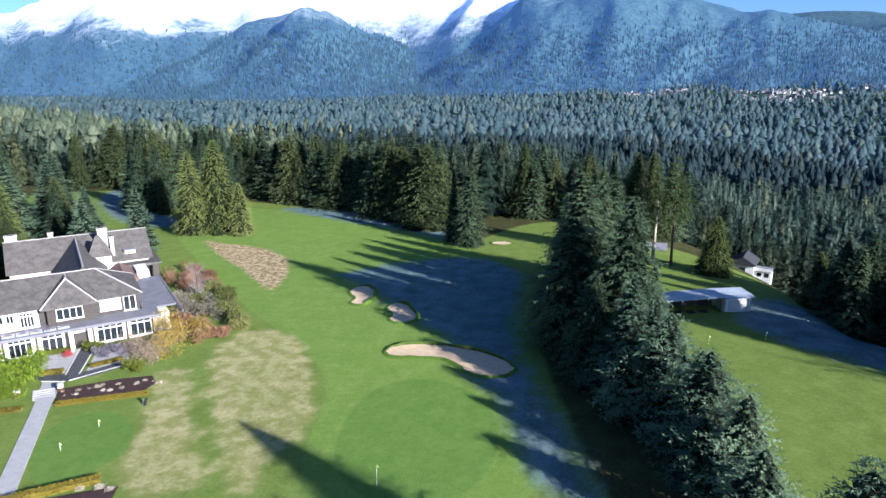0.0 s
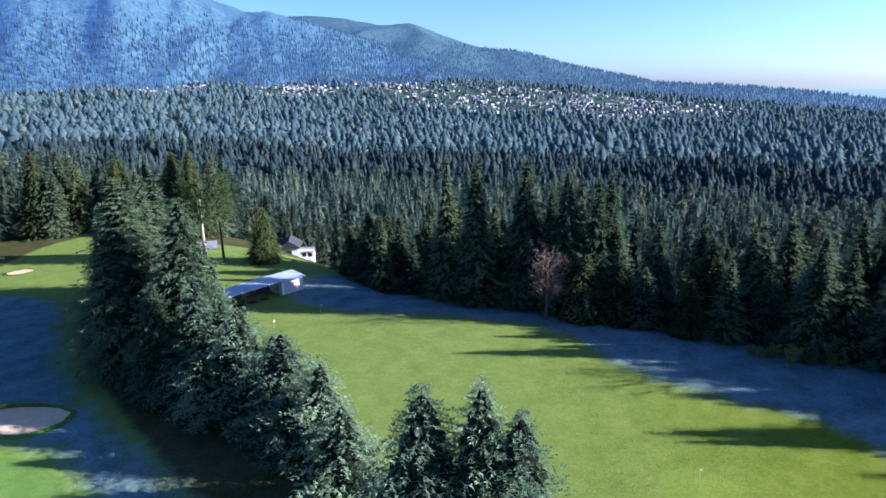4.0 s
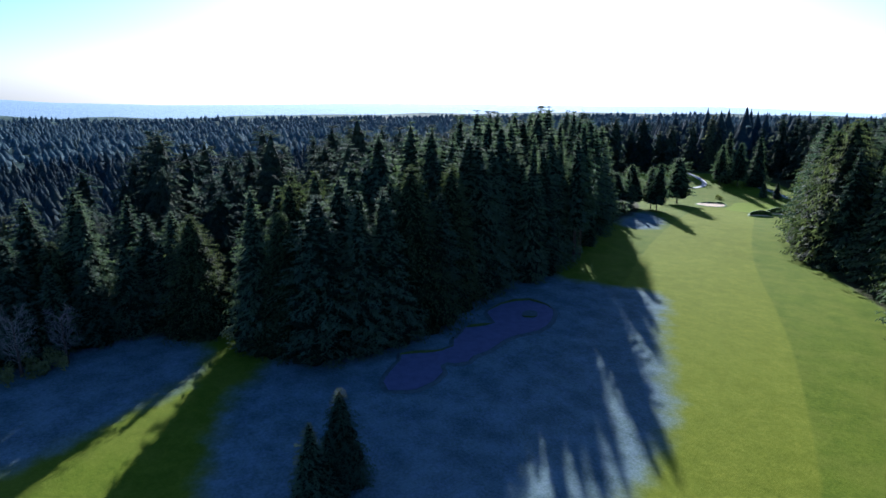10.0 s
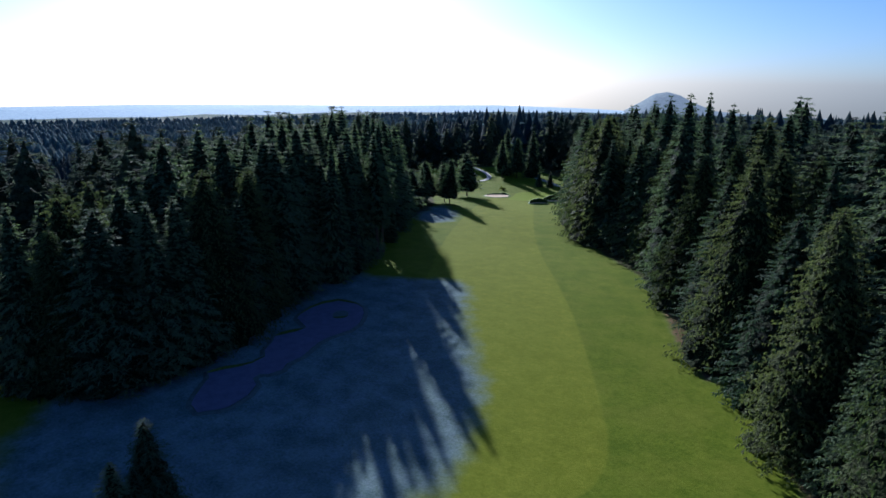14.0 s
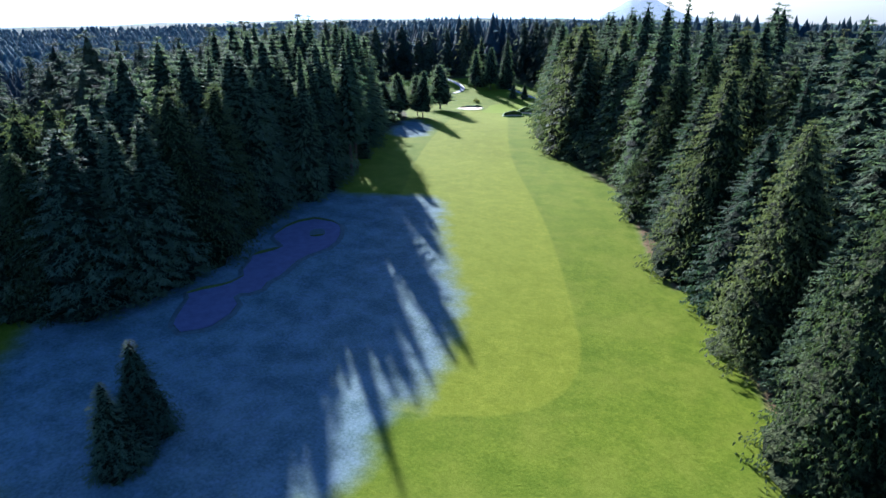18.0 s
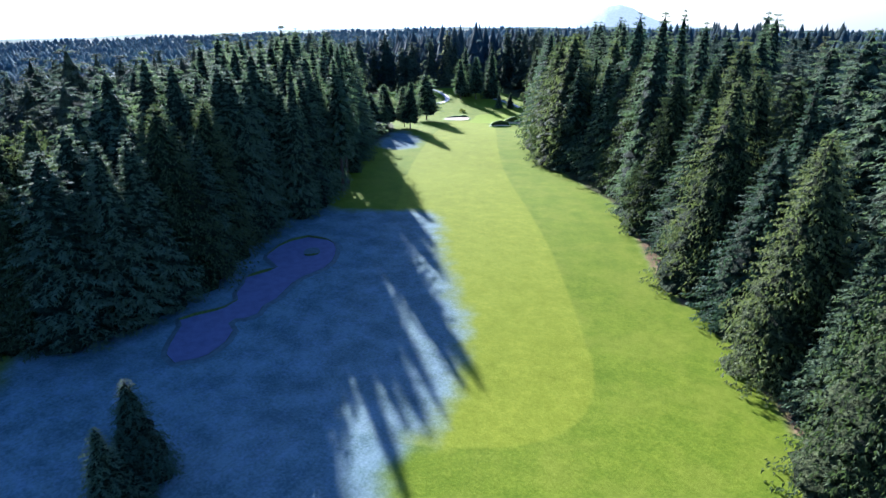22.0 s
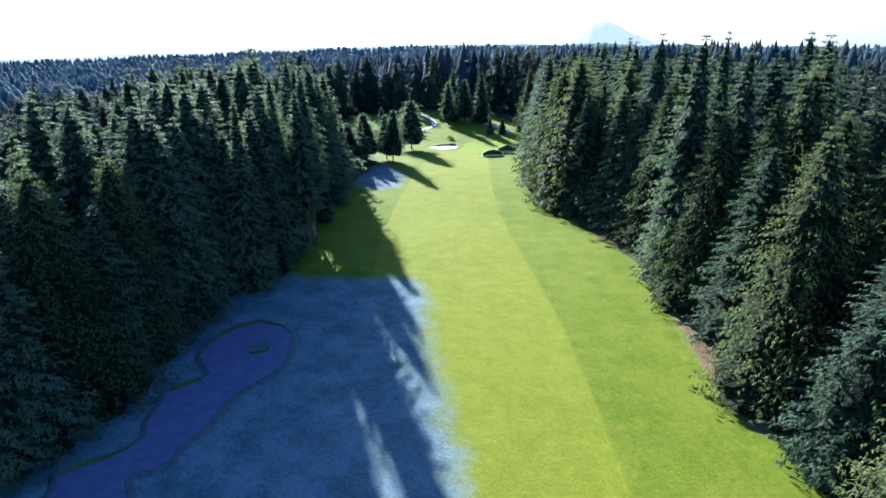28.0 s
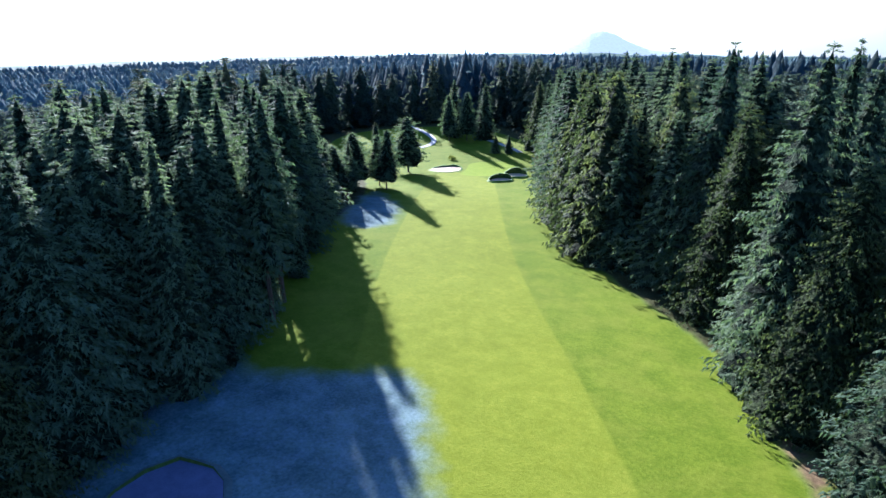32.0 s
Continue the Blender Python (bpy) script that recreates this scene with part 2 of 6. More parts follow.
M_SPRUCE_INNER = dense("shaded_inner_spruce_needles", (0.024, 0.037, 0.025), (0.05, 0.067, 0.043))
M_BARK = bark("conifer_bark", (0.13, 0.09, 0.065))
M_BARK_PALE = bark("pale_dead_bark", (0.42, 0.37, 0.3))
M_TWIG = bark("bare_twigs", (0.21, 0.155, 0.125))
M_WOODS = woods("woodland_needles", (0.042, 0.074, 0.054), (0.125, 0.162, 0.1), 0.4)
# Valley, slope and far needles: bluer and paler than M_WOODS, haze in the colour.
M_WOODS_HAZE = woods("hazy_valley_needles", (0.038, 0.068, 0.08), (0.063, 0.096, 0.102), 0.5, 0.6, 0.3, 0.45)
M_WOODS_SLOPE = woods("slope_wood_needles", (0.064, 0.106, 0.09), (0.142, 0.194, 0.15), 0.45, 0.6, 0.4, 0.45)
# Paler green for the front-lit north-west wood; part of it is painted sunlight.
M_WOODS_LIT = woods("sunlit_pale_wood_needles", (0.085, 0.122, 0.086), (0.2, 0.24, 0.15), 0.4, 0.6, 0.4, 0.45)
M_WOODS_FAR_HAZE = woods("far_woodland", (0.09, 0.155, 0.182), (0.14, 0.206, 0.223), 0.5, 0.3, 0.25, 0.45)


# ---- shapes ----
def mesh_of(name, verts, faces, material, smooth=False, tint=None):
    """A mesh from arrays: verts n x 3, faces m x 3 or m x 4."""
    me = bpy.data.meshes.new(name)
    verts, faces = np.asarray(verts, np.float32), np.asarray(faces, np.int32)
    k = faces.shape[1]
    me.vertices.add(len(verts))
    me.vertices.foreach_set("co", verts.ravel())
    me.loops.add(faces.size)
    me.loops.foreach_set("vertex_index", faces.ravel())
    me.polygons.add(len(faces))
    me.polygons.foreach_set("loop_start", np.arange(0, faces.size, k, dtype=np.int32))
    me.polygons.foreach_set("use_smooth", np.full(len(faces), smooth))
    if tint is not None:
        me.attributes.new("tint", "FLOAT", "POINT").data.foreach_set("value", np.asarray(tint, np.float32))
    me.materials.append(material)
    me.update(calc_edges=True)
    me.validate()
    return me


def part(name, bm, material, parent, label=""):
    """A bmesh, or a mesh, as one part under a thing or a part."""
    if isinstance(bm, bmesh.types.BMesh):
        me = bpy.data.meshes.new(name)
        bm.to_mesh(me)
        bm.free()
        me.materials.append(material)
    else:
        me = bm
    ob = new(name, me)
    ob.parent = parent
    return tagged(ob, label)


def thing(name, label, category, group="", kind="", at=None):
    ob = new(name)
    ob.empty_display_size = 0.3
    if at is not None:
        ob.matrix_basis = at
    return tagged(ob, label, category, group, kind)


def step(v, lo, hi):
    t = np.clip((v - lo) / (hi - lo), 0, 1)
    return t * t * (3 - 2 * t)


def rounded(pts, times=2):
    """A closed outline through few corners, rounded by cutting its corners."""
    p = np.array(pts, float)
    for _ in range(times):
        q = np.roll(p, -1, 0)
        p = np.stack([0.75 * p + 0.25 * q, 0.25 * p + 0.75 * q], 1).reshape(-1, 2)
    return p


def inside(x, y, outline):
    """How far each place lies inside (plus) or outside (minus) an outline."""
    x, y = np.asarray(x, float), np.asarray(y, float)
    d2, inn = np.full(x.shape, 1e12), np.zeros(x.shape, bool)
    for (ax, ay), (bx, by) in zip(outline, np.roll(outline, -1, 0)):
        ex, ey = bx - ax, by - ay
        t = np.clip(((x - ax) * ex + (y - ay) * ey) / (ex * ex + ey * ey + 1e-9), 0, 1)
        d2 = np.minimum(d2, (x - ax - t * ex) ** 2 + (y - ay - t * ey) ** 2)
        if abs(ey) > 1e-9:
            inn ^= ((ay > y) != (by > y)) & (x < ax + (y - ay) * ex / ey)
    return np.where(inn, 1, -1) * np.sqrt(d2)


# ---- the plan ----
# All the open turf: the hole before the clubhouse, the practice range east of the tree row, and the long fairway to the south.
TURF = rounded([(-190, 10), (-190, 150), (-150, 245), (-103, 231), (-69, 216), (-51, 205), (-26, 192), (-5, 172), (8, 153), (22, 176), (36, 184), (50, 158),
                (69, 132), (66, 108), (67, 95), (74, 80), (79, 56), (86, 42), (92, 30), (96, 12), (97, -20), (90, -27), (82, -26), (75, -34), (73, -44), (76, -54),
                (81, -67), (86, -84), (95, -106), (106, -136), (114, -152), (124, -180), (150, -212), (194, -242), (212, -292), (150, -320), (108, -258), (90, -205),
                (78, -178), (70, -163), (54, -143), (34, -121), (22, -98), (9, -75), (1, -61), (-5, -50), (-18, -34), (-60, -10)], 2)
MOWN_SOUTH = rounded([(27, -42), (19, -48), (18, -58), (24, -70), (41, -100), (66, -137), (84, -170), (101, -205), (112, -226), (134, -230), (120, -196), (104, -160), (88, -126), (72, -98), (60, -70), (50, -48), (38, -38)], 2)
MOWN_NORTH = rounded([(-14, 50), (-16, 62), (-15, 76), (-22, 90), (-34, 104), (-47, 124), (-66, 152), (-76, 170), (-80, 212), (-50, 200), (-20, 180), (4, 158), (10, 130), (14, 100), (12, 70), (10, 50)], 2)
GREENS = [rounded([(-13, 62), (-11, 75), (-4, 80), (4, 76), (7, 66), (4, 55), (-3, 51), (-10, 54)], 2),
          rounded([(-43, 55), (-48, 66), (-43, 71), (-37, 67), (-35, 60), (-39, 55)], 2),
          rounded([(131, -247), (116, -256), (110.5, -242), (112.5, -231), (118, -225), (124, -224.5), (126, -236)], 2)]
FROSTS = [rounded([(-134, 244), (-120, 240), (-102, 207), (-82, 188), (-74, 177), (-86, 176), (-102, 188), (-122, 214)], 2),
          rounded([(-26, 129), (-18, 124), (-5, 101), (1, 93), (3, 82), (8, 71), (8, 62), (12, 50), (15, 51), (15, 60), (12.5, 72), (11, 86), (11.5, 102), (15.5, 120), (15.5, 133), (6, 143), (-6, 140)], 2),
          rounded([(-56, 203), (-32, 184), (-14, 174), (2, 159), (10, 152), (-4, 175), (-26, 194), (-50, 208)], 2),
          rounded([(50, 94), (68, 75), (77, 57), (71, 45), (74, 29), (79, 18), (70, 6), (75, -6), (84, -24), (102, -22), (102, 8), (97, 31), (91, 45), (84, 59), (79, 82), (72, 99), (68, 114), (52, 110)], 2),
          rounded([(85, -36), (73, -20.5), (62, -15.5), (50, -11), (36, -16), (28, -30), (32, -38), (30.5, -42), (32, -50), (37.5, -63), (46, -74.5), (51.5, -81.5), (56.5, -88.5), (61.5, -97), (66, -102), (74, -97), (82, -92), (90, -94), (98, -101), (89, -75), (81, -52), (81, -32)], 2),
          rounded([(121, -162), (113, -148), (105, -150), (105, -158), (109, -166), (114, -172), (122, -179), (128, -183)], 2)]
DRY = [rounded([(-41, 79), (-38, 84), (-34, 74), (-28, 62), (-24, 53), (-32, 53), (-35, 58), (-35, 64)], 2), rounded([(-34, 83), (-36, 93), (-30, 99), (-23, 93), (-17, 74), (-16, 64), (-19, 61), (-19, 53), (-21, 53), (-26, 64), (-31, 74)], 2)]
# the bare floor under the tree row, whose dark soil also paints in its shadow
ROW_SHADE_FLOOR = rounded([(18, 46), (15.6, 56), (15, 70), (14.6, 90), (15.5, 108), (20, 124), (33, 126), (32, 112), (31, 92), (30.5, 76), (31, 60), (30, 46), (25, 42)], 2)
HEATH = rounded([(-67, 164), (-57, 156), (-46, 153), (-36, 141), (-33, 117), (-38, 121), (-44, 132), (-53, 142)], 2)
CHIPS = [rounded([(-6, -51), (-1, -60), (3.6, -68), (7, -75), (4, -75), (-3, -63), (-9, -53)], 2), rounded([(13.5, -82), (17.6, -88.5), (21, -94), (26.4, -106), (29, -114), (26, -112), (21, -102), (15, -92), (12, -86)], 2),
         rounded([(93, -104), (97, -108), (103, -112), (104, -109), (98, -103)], 2)]

YAWS = [-180, -150, -122, -90, -60, -35, -10, 20, 40, 70, 110, 150, 180]
DEPTHS = [-18, -20, -42, -60, -60, -52, -30, -18, 10, 16, 8, -8, -16]
STARTS = [340, 330, 150, 104, 96, 104, 185, 235, 260, 260, 300, 330, 340]
WIDTHS = [380, 380, 330, 170, 120, 130, 240, 320, 380, 380, 380, 380, 380]


def ground_z(x, y):
    """The height of the ground: level round the course, falling south along the fairway and into the wooded valley to the east."""
    x, y = np.asarray(x, float), np.asarray(y, float)
    r, a = np.hypot(x, y), np.degrees(np.arctan2(-x, y))
    z = np.interp(a, YAWS, DEPTHS) * step(r, np.interp(a, YAWS, STARTS), np.interp(a, YAWS, STARTS) + np.interp(a, YAWS, WIDTHS))
    z = z - 6.0 * step(-y, 85, 250) - 2.6 * step(-y, 180, 245) - 16 * np.exp(-((a + 40) / 11) ** 2) * np.exp(-((r - 290) / 75) ** 2)
    z = z - step(r, 500, 2300) * np.interp(a, [-180, -130, -105, -75, -50, 110, 150, 180], [62, 62, 56, 30, 0, 0, 30, 62]) - 420 * step(r, 3000, 4500)
    z = z + 115 * step(r, 1100, 2800) * np.exp(-((a + 32) / 34) ** 2)
    z = z + (np.sin(x / 61 + 1) * np.cos(y / 77) * 5 + np.sin(x / 23) * np.sin(y / 31) * 1.2) * step(r, 200, 600)
    return z + 0.25 * np.sin(x / 17 + 0.6) * np.cos(y / 21) * step(r, 20, 60) * (1 - np.exp(-(((x + 50) / 45) ** 2 + ((y - 85) / 50) ** 2) ** 2))


def gz(x, y):
    return float(ground_z(x, y))


def spaced(lo, hi, fine, far):
    """Even steps from lo to hi, then ever wider ones out to far."""
    out = [0.0]
    while out[-1] < far:
        out.append(out[-1] + max(fine, 0.13 * out[-1]))
    out = np.array(out[1:])
    return np.concatenate([lo - out[::-1], np.arange(lo, hi + 0.01, fine), hi + out])


def build_ground():
    xs, ys = spaced(-130, 200, 1.9, 4600), spaced(-320, 240, 1.9, 4600)
    gx, gy = np.meshgrid(xs, ys)
    x, y = gx.ravel(), gy.ravel()
    nx, ny = len(xs), len(ys)
    i = (np.arange(ny - 1)[:, None] * nx + np.arange(nx - 1)[None, :]).ravel()
    me = mesh_of("ground", np.stack([x, y, ground_z(x, y)], 1), np.stack([i, i + 1, i + nx + 1, i + nx], 1), M_GROUND, True)
    near = (np.abs(x - 20) < 260) & (np.abs(y + 40) < 330)

    def lay(name, outlines):
        d = np.full(len(x), -60.0)
        d[near] = np.max([inside(x[near], y[near], o) for o in outlines], 0) + (2.6 if name == "turf" else 0.0)
        if name == "turf":
            d[near] = np.minimum(d[near], -inside(x[near], y[near], ROW_SHADE_FLOOR))
        me.attributes.new(name, "FLOAT", "POINT").data.foreach_set("value", d.astype(np.float32))

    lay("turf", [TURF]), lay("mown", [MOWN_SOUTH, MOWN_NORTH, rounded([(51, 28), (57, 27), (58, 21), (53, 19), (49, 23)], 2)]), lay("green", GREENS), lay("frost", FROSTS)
    lay("dry", DRY), lay("heath", [HEATH]), lay("chips", CHIPS)
    me.attributes.new("away", "FLOAT", "POINT").data.foreach_set("value", np.hypot(x, y).astype(np.float32))
    return tagged(new("ground", me), "golf course turf with frosted shade and dark forest floor", "ground", kind="structure")


ground = build_ground()


# ---- conifers ----
def sprays(rng, pos, out, wide, droop, ragged, blades=3, fan=0.42):
    """A fan of narrow blades of needles at each place, pointing out and hanging a little."""
    n = len(pos)
    d = out + rng.normal(0, ragged, (n, 3))
    d[:, 2] -= droop
    d /= np.linalg.norm(d, axis=1)[:, None] + 1e-9
    side = np.cross(d, np.array([0, 0, 1.0]) + rng.normal(0, 0.6, (n, 3)))
    side /= np.linalg.norm(side, axis=1)[:, None] + 1e-9
    v = []
    for k in range(blades):
        turn = (k - (blades - 1) / 2) * fan + rng.normal(0, 0.2, n)
        s = rng.uniform(0.6, 1.25, n)[:, None]
        e = d * np.cos(turn)[:, None] + side * np.sin(turn)[:, None]
        q = side * np.cos(turn)[:, None] - d * np.sin(turn)[:, None]
        base = -0.4 * e * s + rng.normal(0, 0.3, (n, 3))
        v.append(np.stack([base - q * wide * 0.5, base + q * wide * 0.5 + 0.3 * e * s, base + 0.85 * e * s + np.array([0, 0, -0.14]) * s], 1))
    return np.concatenate(v, 1).reshape(-1, 3), np.arange(n * 3 * blades).reshape(-1, 3)


def outline(f, shape):
    """A cone's reach at a share of its height, drawn in at the foot."""
    return max((1 - f) ** shape * (0.78 + 0.22 * min(f * 8 + 0.1, 1)), 0.05 if f < 0.97 else 0.03)


def crown(seed, high, wide, bare, whorls, boughs, steps, size, droop, shape=0.95, flat=0.3, ragged=0.2, hang=0.3, thin=0.12, start=0.4, uneven=1.0, tilt=0.5):
    """A conifer's crown: whorls of boughs that bend down and lift at the tip, each a frond of narrow sprays to both sides."""
    rng = np.random.default_rng(seed)
    base, way_, wid, lng = [], [], [], []
    lobes, lift = rng.uniform(0, 6.28, 4), rng.uniform(2.5, 5.5, 4)
    for w in range(whorls):
        f = min(max((w + rng.uniform(-0.4, 0.4)) / whorls, 0), 0.985)
        z = high * (bare + (1 - bare) * f)
        reach = wide * outline(f, shape)
        turn = rng.uniform(0, 6.28)
        n = max(min(5, boughs), int(round(boughs * (0.4 + 0.6 * reach / wide))))
        for b in range(n):
            if rng.random() < thin:
                continue
            a = turn + 6.283 * (b + rng.uniform(-0.35, 0.35)) / n
            r = reach * rng.uniform(0.7, 1.18)
            r *= 1 + uneven * (0.12 * math.sin(2 * a + lift[0] * 2 * f + lobes[0]) + 0.1 * math.sin(3 * a - lift[1] * 3 * f + lobes[1]) + 0.1 * math.sin(lift[2] * 9 * f + lobes[2] + 2 * math.sin(a + lobes[3])))
            r = min(r, 1.08 * reach) if f < 0.15 else r
            k = max(2, int(round(steps * (0.3 + 0.7 * r / wide))))
            t = start + (1 - start) * (np.arange(k) + rng.uniform(0.2, 0.8, k)) / k
            out, across = np.array([math.cos(a), math.sin(a), 0.0]), np.array([-math.sin(a), math.cos(a), 0.0])
            dr = droop * rng.uniform(0.7, 1.3) * min(1.6 * (1 - f) + 0.2, 1.0)
            p = out[None] * (r * t)[:, None] + np.array([0, 0, z]) + across[None] * (rng.normal(0, 0.05, k) * r)[:, None]
            p[:, 2] += r * (0.15 * t - dr * t ** 1.5 + 0.5 * dr * np.maximum(t - 0.75, 0)) + rng.normal(0, 0.05 * size, k)
            slope = 0.15 - 1.5 * dr * t ** 0.5 + 0.7 * max(f - 0.7, 0)
            go = out[None] + slope[:, None] * np.array([0, 0, 1.0])
            flank = across + np.array([0, 0, rng.normal(0, tilt)])
            sc = size * (0.42 + 0.58 * min(r / wide, 1))
            for side, share in ((-1, 0.85), (1, 0.85), (0, 0.12)):
                d = go * rng.uniform(0.5, 0.9, (k, 1)) + flank[None] * (side * share) + rng.normal(0, ragged, (k, 3))
                d[:, 2] -= hang * rng.uniform(0.5, 1.4, k)
                d /= np.linalg.norm(d, axis=1)[:, None] + 1e-9
                q = np.cross(d, np.array([0, 0, 1.0]) + rng.normal(0, tilt, (k, 3)))
                q /= np.linalg.norm(q, axis=1)[:, None] + 1e-9
                base.append(p), way_.append(d), wid.append(q), lng.append(sc * (1.25 - 0.5 * t) * rng.uniform(0.7, 1.25, k))
    k = whorls * 3
    f, a = 1 - 0.2 * rng.random(k) ** 1.15, rng.uniform(0, 6.283, k)
    d = np.stack([np.cos(a), np.sin(a), 0.7 - 0.9 * (1 - f) * 5], 1)
    d /= np.linalg.norm(d, axis=1)[:, None]
    base.append(d * (wide * ((1 - f) ** shape * 0.6 * rng.random(k)))[:, None] * np.array([1, 1, 0]) + np.stack([0 * a, 0 * a, high * (bare + (1 - bare) * f) - 0.4 * size], 1))
    q = np.cross(d, np.array([0, 0, 1.0]) + rng.normal(0, tilt, (k, 3)))
    way_.append(d), wid.append(q / (np.linalg.norm(q, axis=1)[:, None] + 1e-9)), lng.append(size * (0.28 + 0.6 * (1 - f) / 0.2))
    base, d, q, ln = np.concatenate(base), np.concatenate(way_), np.concatenate(wid), np.concatenate(lng)[:, None]
    v = np.stack([base - 0.15 * d * ln - q * ln * flat * 0.35, base + 0.3 * d * ln + q * ln * flat * 0.65, base + d * ln + np.array([0, 0, -0.12]) * ln], 1)
    v[:, 1] -= rng.random((len(base), 1)) * q[:, :] * ln * flat * 0.3
    return v.reshape(-1, 3), np.arange(3 * len(base)).reshape(-1, 3)


def skirts(seed, high, wide, bare, tiers, sides, shape, droop, fill):
    """The dense inside of a conifer: a stack of ragged skirts that overhang one another."""
    rng = np.random.default_rng(seed)
    v, f = [], []
    for k in range(tiers):
        lo = 0.94 * k / tiers
        b = len(v)
        for i in range(sides):
            a = 6.283 * (i + 0.5 * (k % 2) + rng.uniform(-0.2, 0.2)) / sides
            r = fill * (1 - 0.42 * lo ** 3) * wide * outline(lo, shape) * rng.uniform(0.68, 1.22)
            v.append((r * math.cos(a), r * math.sin(a), high * (bare + (1 - bare) * lo) - droop * r * 0.8 + rng.normal(0, 0.02 * high / tiers * 8)))
        v.append((0, 0, high * (bare + (1 - bare) * min(lo + 1.8 / tiers, 0.985))))
        v.append((0, 0, high * (bare + (1 - bare) * lo) + 0.2))
        f += [(b + i, b + (i + 1) % sides, b + sides) for i in range(sides)] + [(b + (i + 1) % sides, b + i, b + sides + 1) for i in range(sides)]
    return np.array(v), np.array(f)


def lathe(radii, heights, sides=8, lean=0.0):
    """A round body from radii at heights, as four-sided faces."""
    k = np.arange(sides) * 2 * math.pi / sides
    v = np.concatenate([np.stack([r * np.cos(k) + lean * h, r * np.sin(k), np.full(sides, h)], 1) for r, h in zip(radii, heights)])
    f = [[j * sides + i, j * sides + (i + 1) % sides, (j + 1) * sides + (i + 1) % sides, (j + 1) * sides + i] for j in range(len(radii) - 1) for i in range(sides)]
    return v, np.array(f)


INNER = {M_FIR: M_FIR_INNER, M_CEDAR: M_CEDAR_INNER, M_CEDAR_LIT: M_CEDAR_INNER, M_SPRUCE: M_SPRUCE_INNER, M_PINE: M_FIR_INNER}


def conifer(name, label, leaf, bark_mat, seed, high, wide, bare, heart=0.72, tiers=30, **kw):
    t = thing(name, label, "tree", "trees of the course")
    v, f = lathe(np.array([1.25, 1.0, 0.75, 0.4, 0.06]) * high * 0.0125, np.array([-0.6, 0.06 * high, 0.35 * high, 0.7 * high, 0.985 * high]), 8)
    part("trunk", mesh_of("trunk", v, f, bark_mat, True), None, t)
    v, f = crown(seed, high, wide, bare, **kw)
    c = part("crown", mesh_of("crown", v, f, leaf), None, t)
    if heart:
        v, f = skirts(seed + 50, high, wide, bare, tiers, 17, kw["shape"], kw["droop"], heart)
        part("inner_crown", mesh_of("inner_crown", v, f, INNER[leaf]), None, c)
    return t


